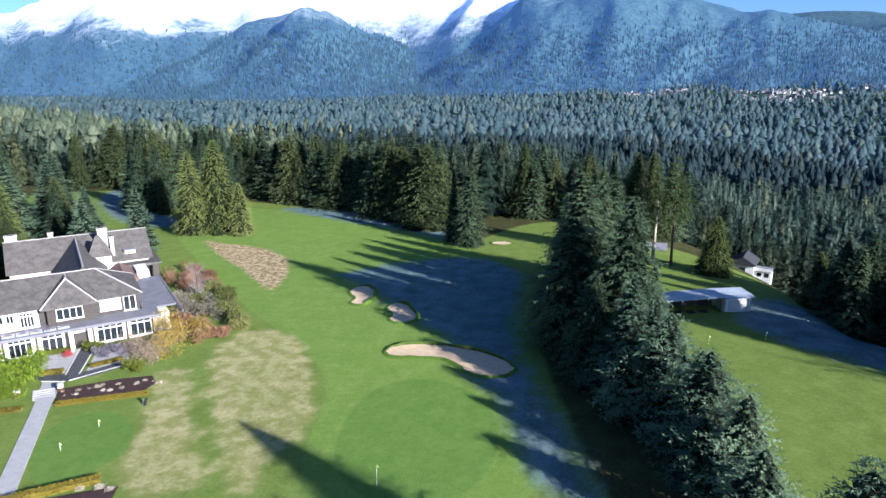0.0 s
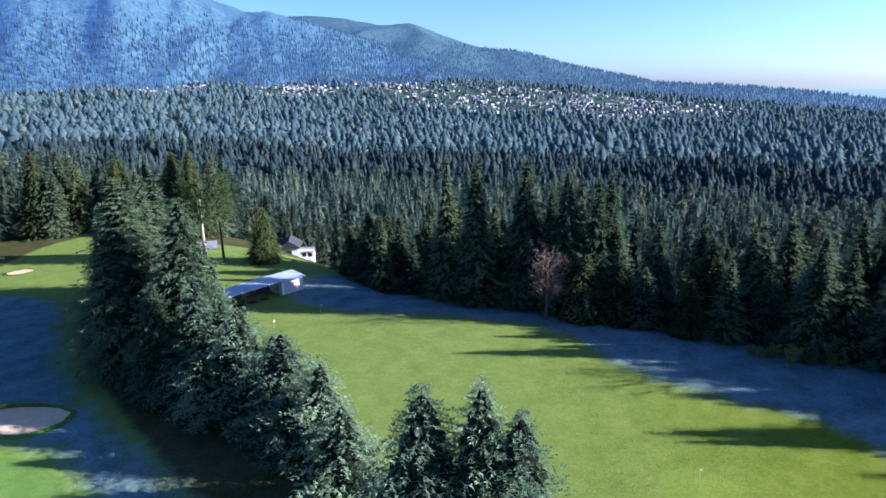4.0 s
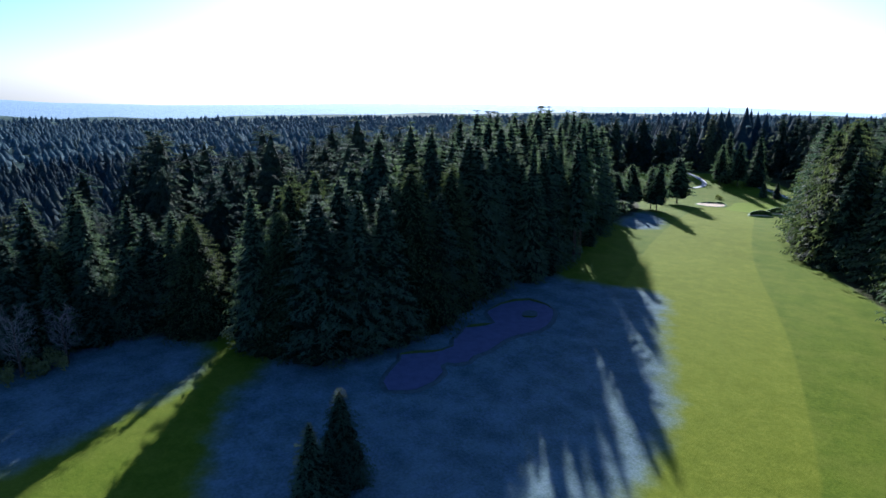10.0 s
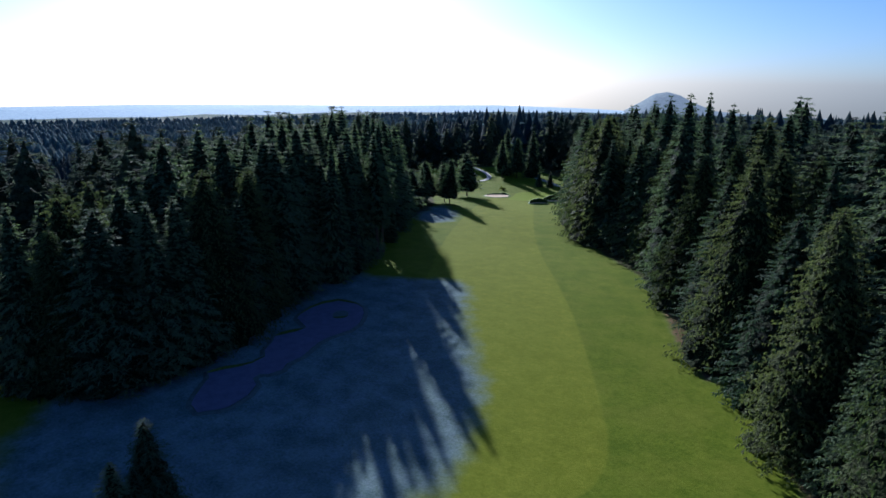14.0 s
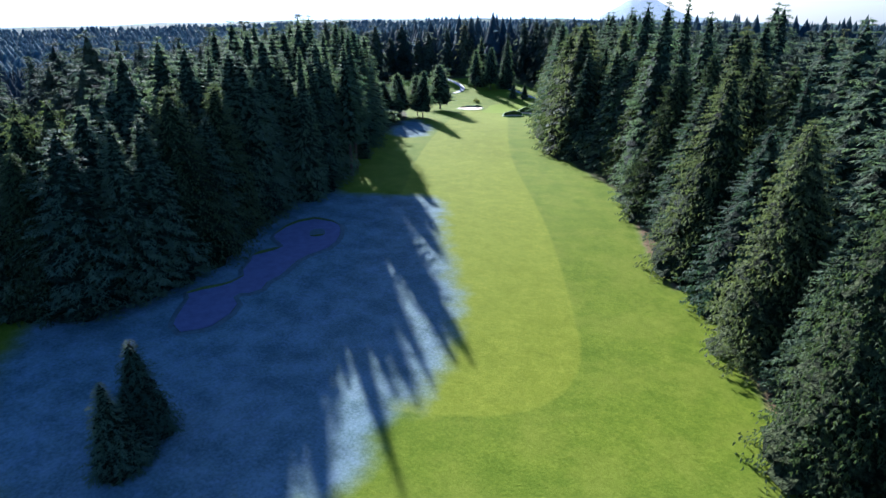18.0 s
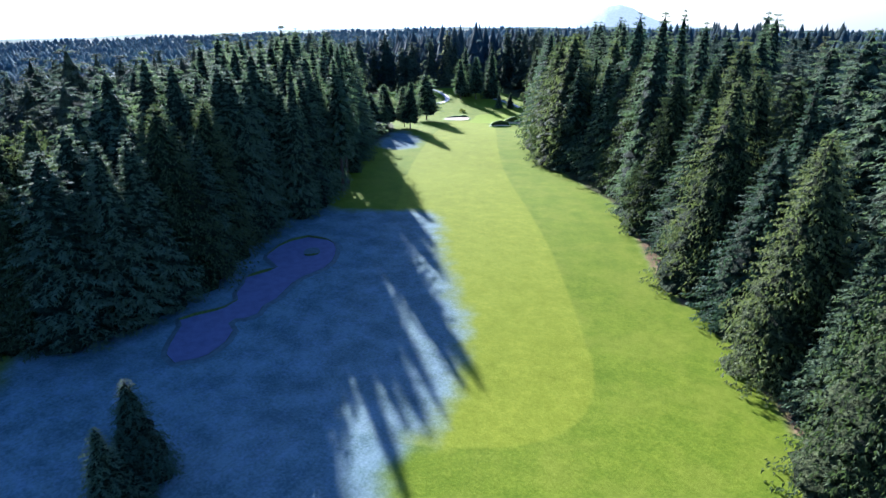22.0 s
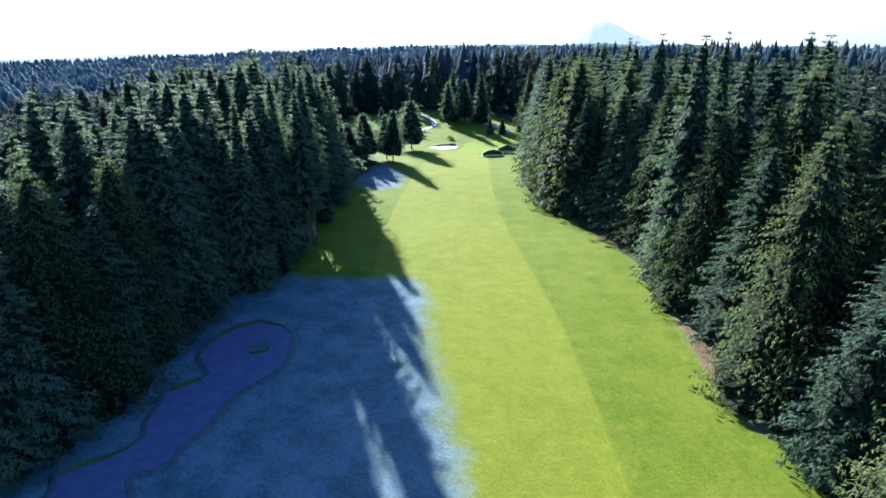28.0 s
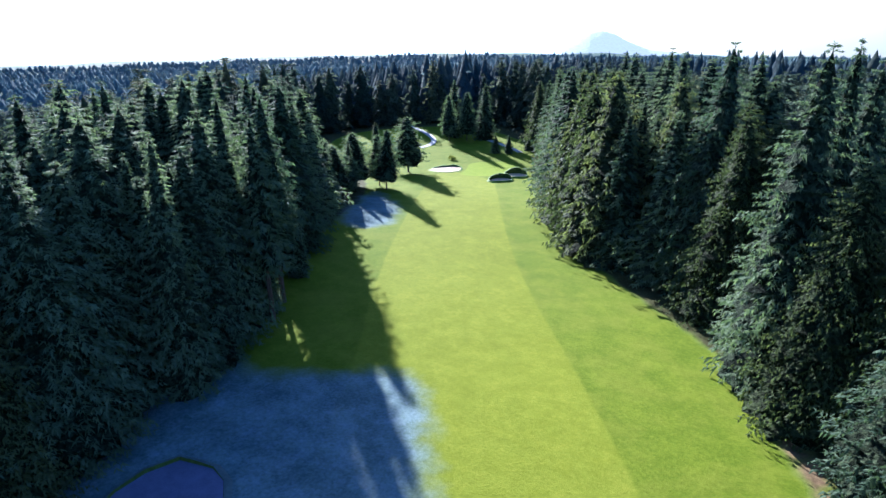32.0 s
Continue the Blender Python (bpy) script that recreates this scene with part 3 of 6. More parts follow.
FIR, CEDAR, SPRUCE, PINE = "tall dark green fir with layered drooping boughs", "dense olive green cedar with drooping sprays", "blue-green spruce with dense upturned boughs", "tall pine with a bare trunk and high open crown"
STOCK = {
    "fir": [conifer("fir_tree", FIR, M_FIR, M_BARK, 10 + i, 30, w, 0.04, whorls=50, boughs=14, steps=12, size=0.8, flat=0.36, droop=dr, shape=sh)
            for i, (w, dr, sh) in enumerate([(6.0, 0.42, 0.72), (6.6, 0.55, 0.64), (5.4, 0.45, 0.82), (6.2, 0.36, 0.68)])],
    "cedar": [conifer("cedar_tree", CEDAR, M_CEDAR, M_BARK, 30 + i, 26, w, 0.01, 0.76, 34, whorls=66, boughs=20, steps=13, size=0.46, flat=0.45, droop=0.8, shape=sh, hang=0.9, ragged=0.3, thin=0.04, tilt=1.0, uneven=0.7)
              for i, (w, sh) in enumerate([(5.8, 0.62), (6.4, 0.7), (5.4, 0.56)])],
    "lit_cedar": [conifer("cedar_tree", "dense yellowish green cedar with drooping sprays, lightened as if sunlit", M_CEDAR_LIT, M_BARK, 36 + i, 26, w, 0.01, 0.76, 34, whorls=60, boughs=18, steps=12, size=0.52, flat=0.45, droop=0.8, shape=0.62, hang=0.9, ragged=0.3, thin=0.04, tilt=1.0, uneven=0.9)
                   for i, w in enumerate([5.8, 6.4])],
    "spruce": [conifer("spruce_tree", SPRUCE, M_SPRUCE, M_BARK, 50 + i, 21, w, 0.02, 0.74, whorls=44, boughs=13, steps=11, size=0.68, flat=0.36, droop=0.25, shape=0.85, hang=0.1, thin=0.06)
               for i, w in enumerate([4.8, 5.4, 4.4])],
    "bushy": [conifer("spruce_tree", SPRUCE, M_SPRUCE, M_BARK, 60 + i, 12, w, 0.01, 0.76, 16, whorls=34, boughs=16, steps=13, size=0.44, flat=0.38, droop=0.16, shape=0.58, hang=-0.1, ragged=0.34, thin=0.06, tilt=0.8, uneven=1.9)
              for i, w in enumerate([4.3, 3.8])],
    "broad": [conifer("spruce_tree", SPRUCE, M_SPRUCE, M_BARK, 65 + i, 21, w, 0.02, 0.78, whorls=60, boughs=17, steps=14, size=0.42, flat=0.38, droop=0.16, shape=sh, hang=-0.1, ragged=0.3, thin=0.06, tilt=0.8)
              for i, (w, sh) in enumerate([(4.9, 0.64), (4.6, 0.7)])],
    "pine": [conifer("pine_tree", PINE, M_PINE, M_BARK, 70 + i, 30, w, b, 0.0, whorls=24, boughs=9, steps=10, size=1.1, flat=0.36, droop=0.2, shape=0.5, thin=0.2, start=0.25, tilt=0.9, ragged=0.4)
             for i, (w, b) in enumerate([(5.6, 0.42), (5.0, 0.36)])],
    "bare_fir": [conifer("fir_tree", "tall dark fir with a bare lower trunk", M_FIR, M_BARK, 170 + i, 30, w, b, 0.5, whorls=32, boughs=11, steps=9, size=0.95, flat=0.36, droop=0.4, shape=0.72, thin=0.15)
                 for i, (w, b) in enumerate([(4.8, 0.36), (4.4, 0.3)])],
    "lone": [conifer("fir_tree", "broad fir with a bare foot standing alone on the turf", M_FIR, M_BARK, 90, 18, 6.0, 0.2, 0.66, whorls=26, boughs=12, steps=12, size=0.75, flat=0.38, droop=0.3, shape=0.5, ragged=0.35, uneven=1.8, tilt=0.8)],
    "edge_fir": [conifer("fir_tree", FIR, M_FIR, M_BARK, 110 + i, 30, w, 0.04, 0.7, whorls=40, boughs=12, steps=9, size=1.0, flat=0.38, droop=dr, shape=sh)
                 for i, (w, dr, sh) in enumerate([(5.6, 0.42, 0.74), (6.2, 0.55, 0.66), (5.0, 0.45, 0.84), (5.8, 0.4, 0.7)])],
    "edge_cedar": [conifer("cedar_tree", CEDAR, M_CEDAR, M_BARK, 130 + i, 26, w, 0.01, 0.74, whorls=42, boughs=13, steps=8, size=0.85, flat=0.42, droop=0.8, shape=sh, hang=0.9, ragged=0.3, thin=0.05, tilt=1.0)
                   for i, (w, sh) in enumerate([(5.6, 0.6), (6.2, 0.68)])],
}
for kind_ in STOCK.values():
    for t in kind_:
        t.matrix_basis = pose(0, 0, -500)
HIGH = {"fir": 30, "cedar": 26, "lit_cedar": 26, "spruce": 21, "bushy": 12, "broad": 21, "pine": 30, "lone": 18, "bare_fir": 30, "edge_fir": 30, "edge_cedar": 26}
used = {}


def plant(kind, x, y, high, rng, wide=1.0, lean=0.0, which=None):
    """One tree of the stock, set on the ground at a height of its own."""
    i = rng.integers(len(STOCK[kind])) if which is None else which
    src = STOCK[kind][i]
    s = high / HIGH[kind]
    m = pose(x, y, gz(x, y) - 0.1, rng.uniform(-1.5, 1.5) + lean, rng.uniform(-1.5, 1.5), rng.uniform(0, 360)) @ Matrix.Diagonal((s * wide, s * wide, s, 1))
    if (kind, i) in used:
        t = copy_thing(src, m)
    else:
        t = src
        used[kind, i] = True
    t.matrix_basis = m
    return t


PLANTED = []


# Where the shade of the eastern woods ends on the turf: places across the sun's direction, and how far along it the shade begins.
SHADE_ACROSS = [-66, -62, -58.3, -54, -50, -46.7, -43, -40, -36.3, -34.6, -33.3, -32, -27, -23.7, -22.6, -22.0, -16.6, -16.0, -12.8, -8, -4, 3, 34.8, 35.6, 40.5, 41.5, 43, 44.5, 46, 46.7, 48, 50, 51.3, 53, 54.6, 57, 59.2, 61, 62.5, 64.5, 66.3, 70, 74, 78.3, 81.1, 88, 94, 99, 100.6, 101.4, 104, 115]
SHADE_ALONG = [215, 204, 184, 195, 189, 166, 178, 172, 165, 145, 131, 118, 101, 85, 79, 134, 134, 59, 57, 44, 45, 18, 18, 92, 92, 66, 60, 56, 48, 39, 48, 50, 40, 46, 42.5, 46, 41, 30, 24, 21, 46, 38.6, 34, 29, 22.5, 13, 8, -3, -12, -34, -38, -45]


def shade_top(x, y):
    """How high a tree of the eastern woods may stand above the turf, by where the shade of the wood ends."""
    along, across = x * 0.749 - y * 0.663, x * 0.663 + y * 0.749
    return np.where((np.asarray(x) > 60) & (across > -64) & (across < 112), 0.35 * (along - np.interp(across, SHADE_ACROSS, SHADE_ALONG)), 99.0)


def row(kinds, pts, gap, depth, highs, seed, wide=1.0, inward=1):
    """Trees along a wood's edge: a few ragged rows behind a line."""
    rng = np.random.default_rng(seed)
    p = np.array(pts, float)
    seg = np.diff(p, axis=0)
    ln = np.hypot(seg[:, 0], seg[:, 1])
    cum = np.concatenate([[0], np.cumsum(ln)])
    for k, off in enumerate(depth):
        s = rng.uniform(0, gap)
        while s < cum[-1]:
            i = min(np.searchsorted(cum, s, "right") - 1, len(ln) - 1)
            u = seg[i] / ln[i]
            q = p[i] + u * (s - cum[i]) + np.array([u[1], -u[0]]) * inward * (off + rng.uniform(-1.5, 1.5))
            kind = kinds[rng.integers(len(kinds))]
            top = float(shade_top(q[0], q[1])) * rng.uniform(0.94, 1.2)
            if top < 5:
                s += 0.5 * gap
                continue
            tall = rng.uniform(*highs)
            plant(kind, q[0], q[1], min(tall, top), rng, wide * rng.uniform(0.85, 1.15) * min(max(tall / top, 1.0), 1.3))
            PLANTED.append((q[0], q[1]))
            s += gap * rng.uniform(0.7, 1.3)


# the wood west of the long fairway, lit along its edge
rng = np.random.default_rng(76)
for kind, x, y, high, wide, i in [
        ("cedar", -14, -40, 26, 1.25, 0), ("cedar", -6.5, -54, 28, 1.25, 1), ("cedar", 1.5, -72, 28, 1.3, 2), ("fir", 6.5, -82, 25, 1.3, 1), ("cedar", 13, -92, 30.5, 1.25, 1), ("fir", 18.5, -103, 26, 1.25, 3),
        ("cedar", 24.5, -113.5, 27.9, 1.3, 0), ("fir", 29.5, -126, 27, 1.2, 0), ("cedar", 35.5, -138, 30, 1.2, 1), ("fir", 43, -147, 28, 1.2, 2), ("fir", -3, -64, 20, 1.1, 0),
        ("fir", 51, -174, 38, 0.95, 0), ("fir", 40.5, -146.5, 39, 0.9, 1), ("fir", 29.3, -119.5, 38.5, 0.9, 3), ("fir", 26.5, -123.5, 38.8, 0.85, 2), ("fir", 24, -130.5, 37, 0.95, 0), ("fir", 36, -153, 37.5, 0.95, 3),
        ("fir", 13.4, -150, 39, 1.0, 1), ("fir", 16, -163, 40, 1.0, 0), ("fir", 3.3, -92, 31, 1.0, 2), ("cedar", 18.4, -108, 31, 1.0, 2), ("fir", 65.5, -206, 34, 1.0, 1)]:
    plant(kind, x, y, high, rng, wide, which=i)
    PLANTED.append((x, y))
row(["fir", "cedar"], [(-15, -42), (-2, -64), (18, -97), (30, -120), (49, -144)], 9.5, [10.5], (27, 35), 2, 1.35)
row(["edge_fir", "edge_cedar"], [(49, -144), (66, -164), (76, -181), (90, -212), (108, -260)], 7.5, [3.4, 10.5], (26, 35), 12, 1.3)
row(["fir"], [(-14, -42), (-1, -64), (19, -97), (31, -120), (66, -164), (90, -212)], 9.5, [19], (30, 39), 13, 1.45)
# the wood east of it, dark against the sun
row(["fir", "fir", "cedar"], [(104, -22), (84, -27), (76, -36), (75, -46), (80, -60), (82, -66)], 6.4, [2.5], (18, 29), 3, 1.35, -1)
row(["edge_fir", "edge_cedar"], [(104, -24), (84, -29), (76, -38), (75, -46), (80, -60)], 6.4, [9, 15.5], (20, 27), 14, 1.35, -1)
row(["edge_fir"], [(80, -60), (86, -76), (95, -96), (108, -122)], 6.6, [12, 18], (27, 34), 34, 1.3, -1)
row(["fir"], [(82, -66), (87, -78), (92, -91)], 5.2, [3.0, 10], (25, 33), 15, 1.25, -1)
row(["edge_fir"], [(110, -130), (115, -142), (122, -159)], 5.4, [3.5, 10], (24, 32), 4, 1.3, -1)
row(["lone", "edge_fir"], [(123, -161), (126, -168), (134, -188)], 6.0, [3.5, 10], (11.5, 16), 41, 1.4, -1)
for x, y, high, wide, i in [(86.5, -73, 28, 1.2, 1), (86.5, -86.2, 29.5, 0.9, 2), (91.5, -91.8, 25, 1.1, 0)]:
    plant("fir", x, y, high, rng, wide, which=i)
    PLANTED.append((x, y))
# the edge of the practice range
RANGE_EDGE = [(68, 118), (69, 97), (76, 81), (82, 57), (89, 43), (95, 31), (99, 14), (100, -8), (101, -26)]
row(["edge_fir", "edge_cedar", "edge_fir"], RANGE_EDGE, 5.6, [2.0], (12, 17), 5, 1.7, -1)
row(["edge_fir", "edge_fir", "edge_cedar"], RANGE_EDGE, 6.0, [8.0], (14.5, 19), 25, 1.6, -1)
row(["edge_fir"], RANGE_EDGE, 6.4, [14.5], (17, 22), 26, 1.5, -1)
# the wood at the far end of the first hole
row(["edge_fir", "edge_fir", "edge_cedar"], [(-140, 254), (-103, 243), (-69, 226), (-51, 213), (-26, 198), (-6, 174)], 4.3, [3.5, 9.5], (16, 25), 6, 2.0, -1)
row(["edge_cedar", "edge_fir"], [(26, 184), (38, 190), (56, 166)], 6.0, [3, 9], (15, 24), 7, 1.4, -1)

rng = np.random.default_rng(77)
for kind, x, y, high, wide, i in [
        ("fir", 6, 154, 22, 1.1, 1), ("fir", 2, 158, 20, 0.9, 2), ("fir", -46, 213, 25, 0.8, 2),
        ("lit_cedar", -70, 169, 23, 1.3, 0), ("lit_cedar", -64, 171, 26, 1.25, 1), ("lit_cedar", -57, 168, 14.5, 1.4, 1), ("lit_cedar", -67, 176, 24, 1.2, 0),
        # the trees behind the clubhouse and by the next fairway
        ("spruce", -86, 146, 17, 1.6, 1), ("lit_cedar", -100, 136, 22, 1.1, 1), ("lit_cedar", -105, 142, 20, 1.2, 0), ("spruce", -104, 160, 22, 1.5, 0), ("spruce", -112, 156, 24, 1.4, 2), ("fir", -97, 152, 16, 1.4, 1), ("fir", -122, 170, 24, 1.4, 0), ("spruce", -118, 186, 22, 1.5, 1), ("fir", -130, 182, 25, 1.4, 2),
        ("fir", -101, 204, 24, 1.35, 0), ("fir", -94, 202, 22, 1.3, 1), ("cedar", -91, 197, 14, 0.8, 2), ("fir", -88, 207, 26, 1.3, 3), ("spruce", -106, 209, 20, 1.4, 0), ("fir", -81, 206, 24, 1.3, 1), ("fir", -76, 212, 25, 1.3, 2), ("cedar", -148, 250, 20, 1.2, 0), ("cedar", -140, 255, 18, 1.3, 1), ("cedar", -155, 262, 22, 1.2, 2),
        # the row between the hole and the range
        ("bushy", 26.4, 45.3, 10.6, 1.38, 0), ("bushy", 28.2, 52.2, 12, 1.25, 1), ("bushy", 27.2, 58.9, 13.4, 1.31, 0), ("bushy", 25.2, 54.6, 8.5, 1.2, 1),
        ("bushy", 25.6, 67.2, 14.5, 1.19, 0), ("bushy", 29, 64.5, 11, 1.25, 1), ("spruce", 23.4, 74, 17.5, 1.3, 1), ("bushy", 21.6, 69, 9.5, 1.2, 1), ("bushy", 27, 74, 13, 1.25, 0),
        ("fir", 25, 82, 25.5, 1.59, 1), ("fir", 20.6, 90, 27.6, 1.65, 3), ("fir", 20, 79, 16, 1.42, 1), ("fir", 27, 90, 24, 1.18, 2), ("fir", 23, 98, 24, 1.30, 0), ("spruce", 29, 83, 16, 1.50, 0),
        ("fir", 26, 105, 24, 1.4, 1), ("fir", 30, 110, 25, 1.3, 0), ("fir", 25, 112, 22, 1.4, 3), ("fir", 28.5, 117, 24, 1.4, 2), ("fir", 32, 121, 23, 1.3, 1), ("fir", 24, 120, 19, 1.3, 0),
        # spruces on the range side
        ("broad", 21.4, 27.2, 21.7, 1.4, 0), ("broad", 23.6, 24.3, 22.2, 1.35, 1), ("broad", 25.6, 22.9, 20.2, 1.4, 0), ("broad", 22.5, 19, 18.5, 1.3, 1),
        ("fir", 49.5, -24.8, 10.6, 1.5, 1), ("fir", 47.2, -20.6, 9.4, 1.6, 0), ("fir", 47.6, -22.6, 7.6, 1.8, 2),
        ("fir", 74, 104, 20, 1.2, 1), ("fir", 78, 109, 17.5, 1.2, 2), ("fir", 83, 112, 17, 1.2, 0), ("fir", 86, 103, 24, 1.2, 3), ("fir", 108, -10.8, 23.3, 1.25, 1), ("fir", 106.3, -11.4, 22, 1.2, 2), ("fir", 87.3, 61.4, 25, 1.1, 0), ("fir", 90.2, 60, 26.5, 1.2, 2), ("fir", 84.8, 65, 26, 1.2, 1), ("fir", 73.2, 84.5, 27.8, 0.9, 2), ("fir", 74.8, 77.7, 27.4, 1.0, 3), ("fir", 80.5, 71.7, 27.7, 1.1, 1), ("fir", 85, 69, 23, 1.0, 0), ("fir", 96, 29, 19, 1.2, 3),
        ("pine", 51, 136, 25, 1.0, 0), ("lit_cedar", 58, 130, 13, 1.6, 1), ("pine", 45, 141, 22, 1.0, 1), ("fir", 40, 150, 18, 1.1, 0),
        ("fir", 89.5, -72, 30, 1.4, 3), ("fir", 90.3, -87, 24.5, 1.35, 0), ("fir", 93.6, -105.5, 22, 0.9, 2), ("fir", 95, -103.9, 25.5, 0.95, 0), ("bare_fir", 90.5, -104.3, 29, 1.05, 1), ("bare_fir", 93.8, -110, 31, 1.05, 0), ("fir", 96.5, -103.5, 31.5, 1.0, 2), ("bare_fir", 99.5, -113, 32, 1.1, 1), ("bare_fir", 104, -116.5, 33, 1.1, 0), ("fir", 93.5, -98.2, 30, 1.15, 1), ("fir", 89.5, -92, 27, 1.15, 3), ("fir", 99.3, -119.6, 12, 1.2, 2), ("fir", 108, -108.5, 33, 1.2, 1), ("fir", 110, -113, 33, 1.2, 3), ("fir", 113, -117, 34, 1.2, 0), ("fir", 119, -122.7, 33, 1.2, 0), ("fir", 112, -108, 31, 1.3, 0), ("fir", 106, -98, 30, 1.3, 1), ("fir", 100, -92, 31, 1.3, 3), ("fir", 109.5, -130, 31, 1.15, 1), ("fir", 112.5, -135, 29, 1.2, 0),
        ("lone", 131, -190, 15, 1.0, 0), ("lone", 138.8, -218, 18.5, 1.25, 0), ("lone", 126, -186, 17, 0.85, 0), ("lone", 137, -186, 12, 1.1, 0), ("edge_fir", 129, -266, 7.2, 1.6, 1), ("edge_fir", 124.5, -268.5, 7.4, 1.6, 1), ("edge_fir", 185, -266, 8.5, 1.5, 1),
        ("lone", 157, -280, 20, 0.7, 0), ("lone", 151, -285, 21, 0.75, 0), ("edge_fir", 146, -292, 24, 1.2, 1), ("edge_fir", 160, -290, 25, 1.2, 0), ("edge_cedar", 117, -281, 27, 1.3, 1), ("edge_fir", 112, -276, 28, 1.3, 2)]:
    plant(kind, x, y, high, rng, wide, which=i)
    PLANTED.append((x, y))


# ---- woodland that nobody could count ----
def tier_tree(seed, tiers, points):
    """A small conifer of ragged skirts, a metre high."""
    rng = np.random.default_rng(seed)
    v, f = [], []
    for k in range(tiers):
        top = 1.0 - (k / tiers) * 0.86
        low = max(top - 1.5 / tiers - 0.05, 0.02)
        r = 0.24 * ((k + 1) / tiers) ** 0.56 * rng.uniform(0.82, 1.18) * (0.8 if k == tiers - 1 else 1.0)
        b = len(v)
        ox, oy = rng.normal(0, 0.018, 2)
        v.append((ox * 0.6, oy * 0.6, top))
        for i in range(points):
            a = 6.283 * (i + rng.uniform(-0.3, 0.3)) / points
            q = r * (rng.uniform(0.92, 1.12) if i % 2 else rng.uniform(0.78, 0.95))
            v.append((q * math.cos(a) + ox, q * math.sin(a) + oy, low + (0.03 if i % 2 else 0.06) * rng.uniform(0.3, 1.2)))
        f += [(b, b + 1 + i, b + 1 + (i + 1) % points) for i in range(points)]
    return np.array(v), np.array(f)


def spray_tree(seed):
    """A conifer of fronds round a dark heart for the middle distance, a metre high."""
    rng = np.random.default_rng(seed)
    v, f = crown(seed, 30, 6.4, 0.05, whorls=15, boughs=6, steps=3, size=2.8, droop=rng.uniform(0.35, 0.6), shape=rng.uniform(0.62, 0.85), thin=0.12, flat=0.36, start=0.55, uneven=1.3)
    h, g = tier_tree(seed + 9, 6, 6)
    return np.concatenate([v / 30, h * np.array([0.62, 0.62, 0.95])]), np.concatenate([f, g + len(v)])


def bough_tree(seed):
    """A lighter one for the slopes beyond."""
    rng = np.random.default_rng(seed)
    v, f = crown(seed, 24, 5.4, 0.05, whorls=9, boughs=4, steps=2, size=3.5, droop=rng.uniform(0.35, 0.6), shape=rng.uniform(0.62, 0.85), thin=0.12, flat=0.36, start=0.6, uneven=1.4)
    h, g = tier_tree(seed + 9, 5, 6)
    return np.concatenate([v / 24, h * np.array([0.6, 0.6, 0.95])]), np.concatenate([f, g + len(v)])


def joined(name, label, templates, x, y, high, wide, material, seed, soft=True):
    rng = np.random.default_rng(seed)
    n = len(x)
    z = ground_z(x, y)
    pick, turn, tint = rng.integers(len(templates), size=n), rng.uniform(0, 6.283, n), rng.random(n)
    vs, fs, ts, base = [], [], [], 0
    for k, (tv, tf) in enumerate(templates):
        m = np.nonzero(pick == k)[0]
        c, s = np.cos(turn[m])[:, None], np.sin(turn[m])[:, None]
        h, w = high[m][:, None], (high * wide)[m][:, None]
        vx = (tv[None, :, 0] * c - tv[None, :, 1] * s) * w + x[m][:, None]
        vy = (tv[None, :, 0] * s + tv[None, :, 1] * c) * w + y[m][:, None]
        vz = tv[None, :, 2] * h + z[m][:, None] - 0.3
        vs.append(np.stack([vx, vy, vz], 2).reshape(-1, 3))
        fs.append((tf[None] + (np.arange(len(m)) * len(tv))[:, None, None] + base).reshape(-1, tf.shape[1]))
        ts.append(np.repeat(tint[m], len(tv)))
        base += len(m) * len(tv)
    me = mesh_of(name, np.concatenate(vs), np.concatenate(fs), material, soft, tint=np.concatenate(ts))
    return tagged(new(name, me), label, "woods", kind="stuff")


def scatter(seed, cell, r0, r1, clear):
    """Jittered places in a ring round the course, outside the turf."""
    rng = np.random.default_rng(seed)
    k = np.arange(-r1, r1, cell)
    x, y = np.meshgrid(k, k)
    x, y = x.ravel() + rng.uniform(-0.45, 0.45, x.size) * cell, y.ravel() + rng.uniform(-0.45, 0.45, y.size) * cell
    r = np.hypot(x - 20, y + 20)
    ok = (r >= r0) & (r < r1)
    x, y = x[ok], y[ok]
    near = np.hypot(x, y) < 420
    d = np.full(len(x), -99.0)
    d[near] = inside(x[near], y[near], TURF)
    a = np.degrees(np.arctan2(-x, y))
    ok = (d < -clear) & (shade_top(x, y) - ground_z(x, y) > 7) & ~((a > 50) & (a < 155) & (np.hypot(x, y) > 150) & (rng.random(len(x)) < 0.92))
    return x[ok], y[ok], rng


x, y, rng = scatter(5, 9.6, 0, 350, 16)
keep = ~((x < -20) & (y > -40) & (y < 200) & (rng.random(len(x)) < 0.75)) & (np.hypot(x - 81, y - 162) > 17) & ~((abs(0.663 * (x - 87) + 0.749 * (y - 174.6)) < 6) & (x > 80) & (x < 150))
x, y = x[keep], y[keep]
tall = (15 + 18 * rng.random(len(x)) ** 1.4) * np.where((x > 60) & (y > -15) & (y < 150), 0.85, np.where(y > 120, 0.8, 1.0))
tall = np.where((y < -190) & (x > -60), 23 + 13 * rng.random(len(x)), tall)
tall = np.minimum(tall, 1.05 * shade_top(x, y) - ground_z(x, y))
joined("woodland", "dense dark green conifer wood round the course", [spray_tree(100 + i) for i in range(5)], x, y, tall, rng.uniform(1.1, 1.8, len(x)), M_WOODS, 6, False)
x, y, rng = scatter(7, 8.8, 350, 760, 17)
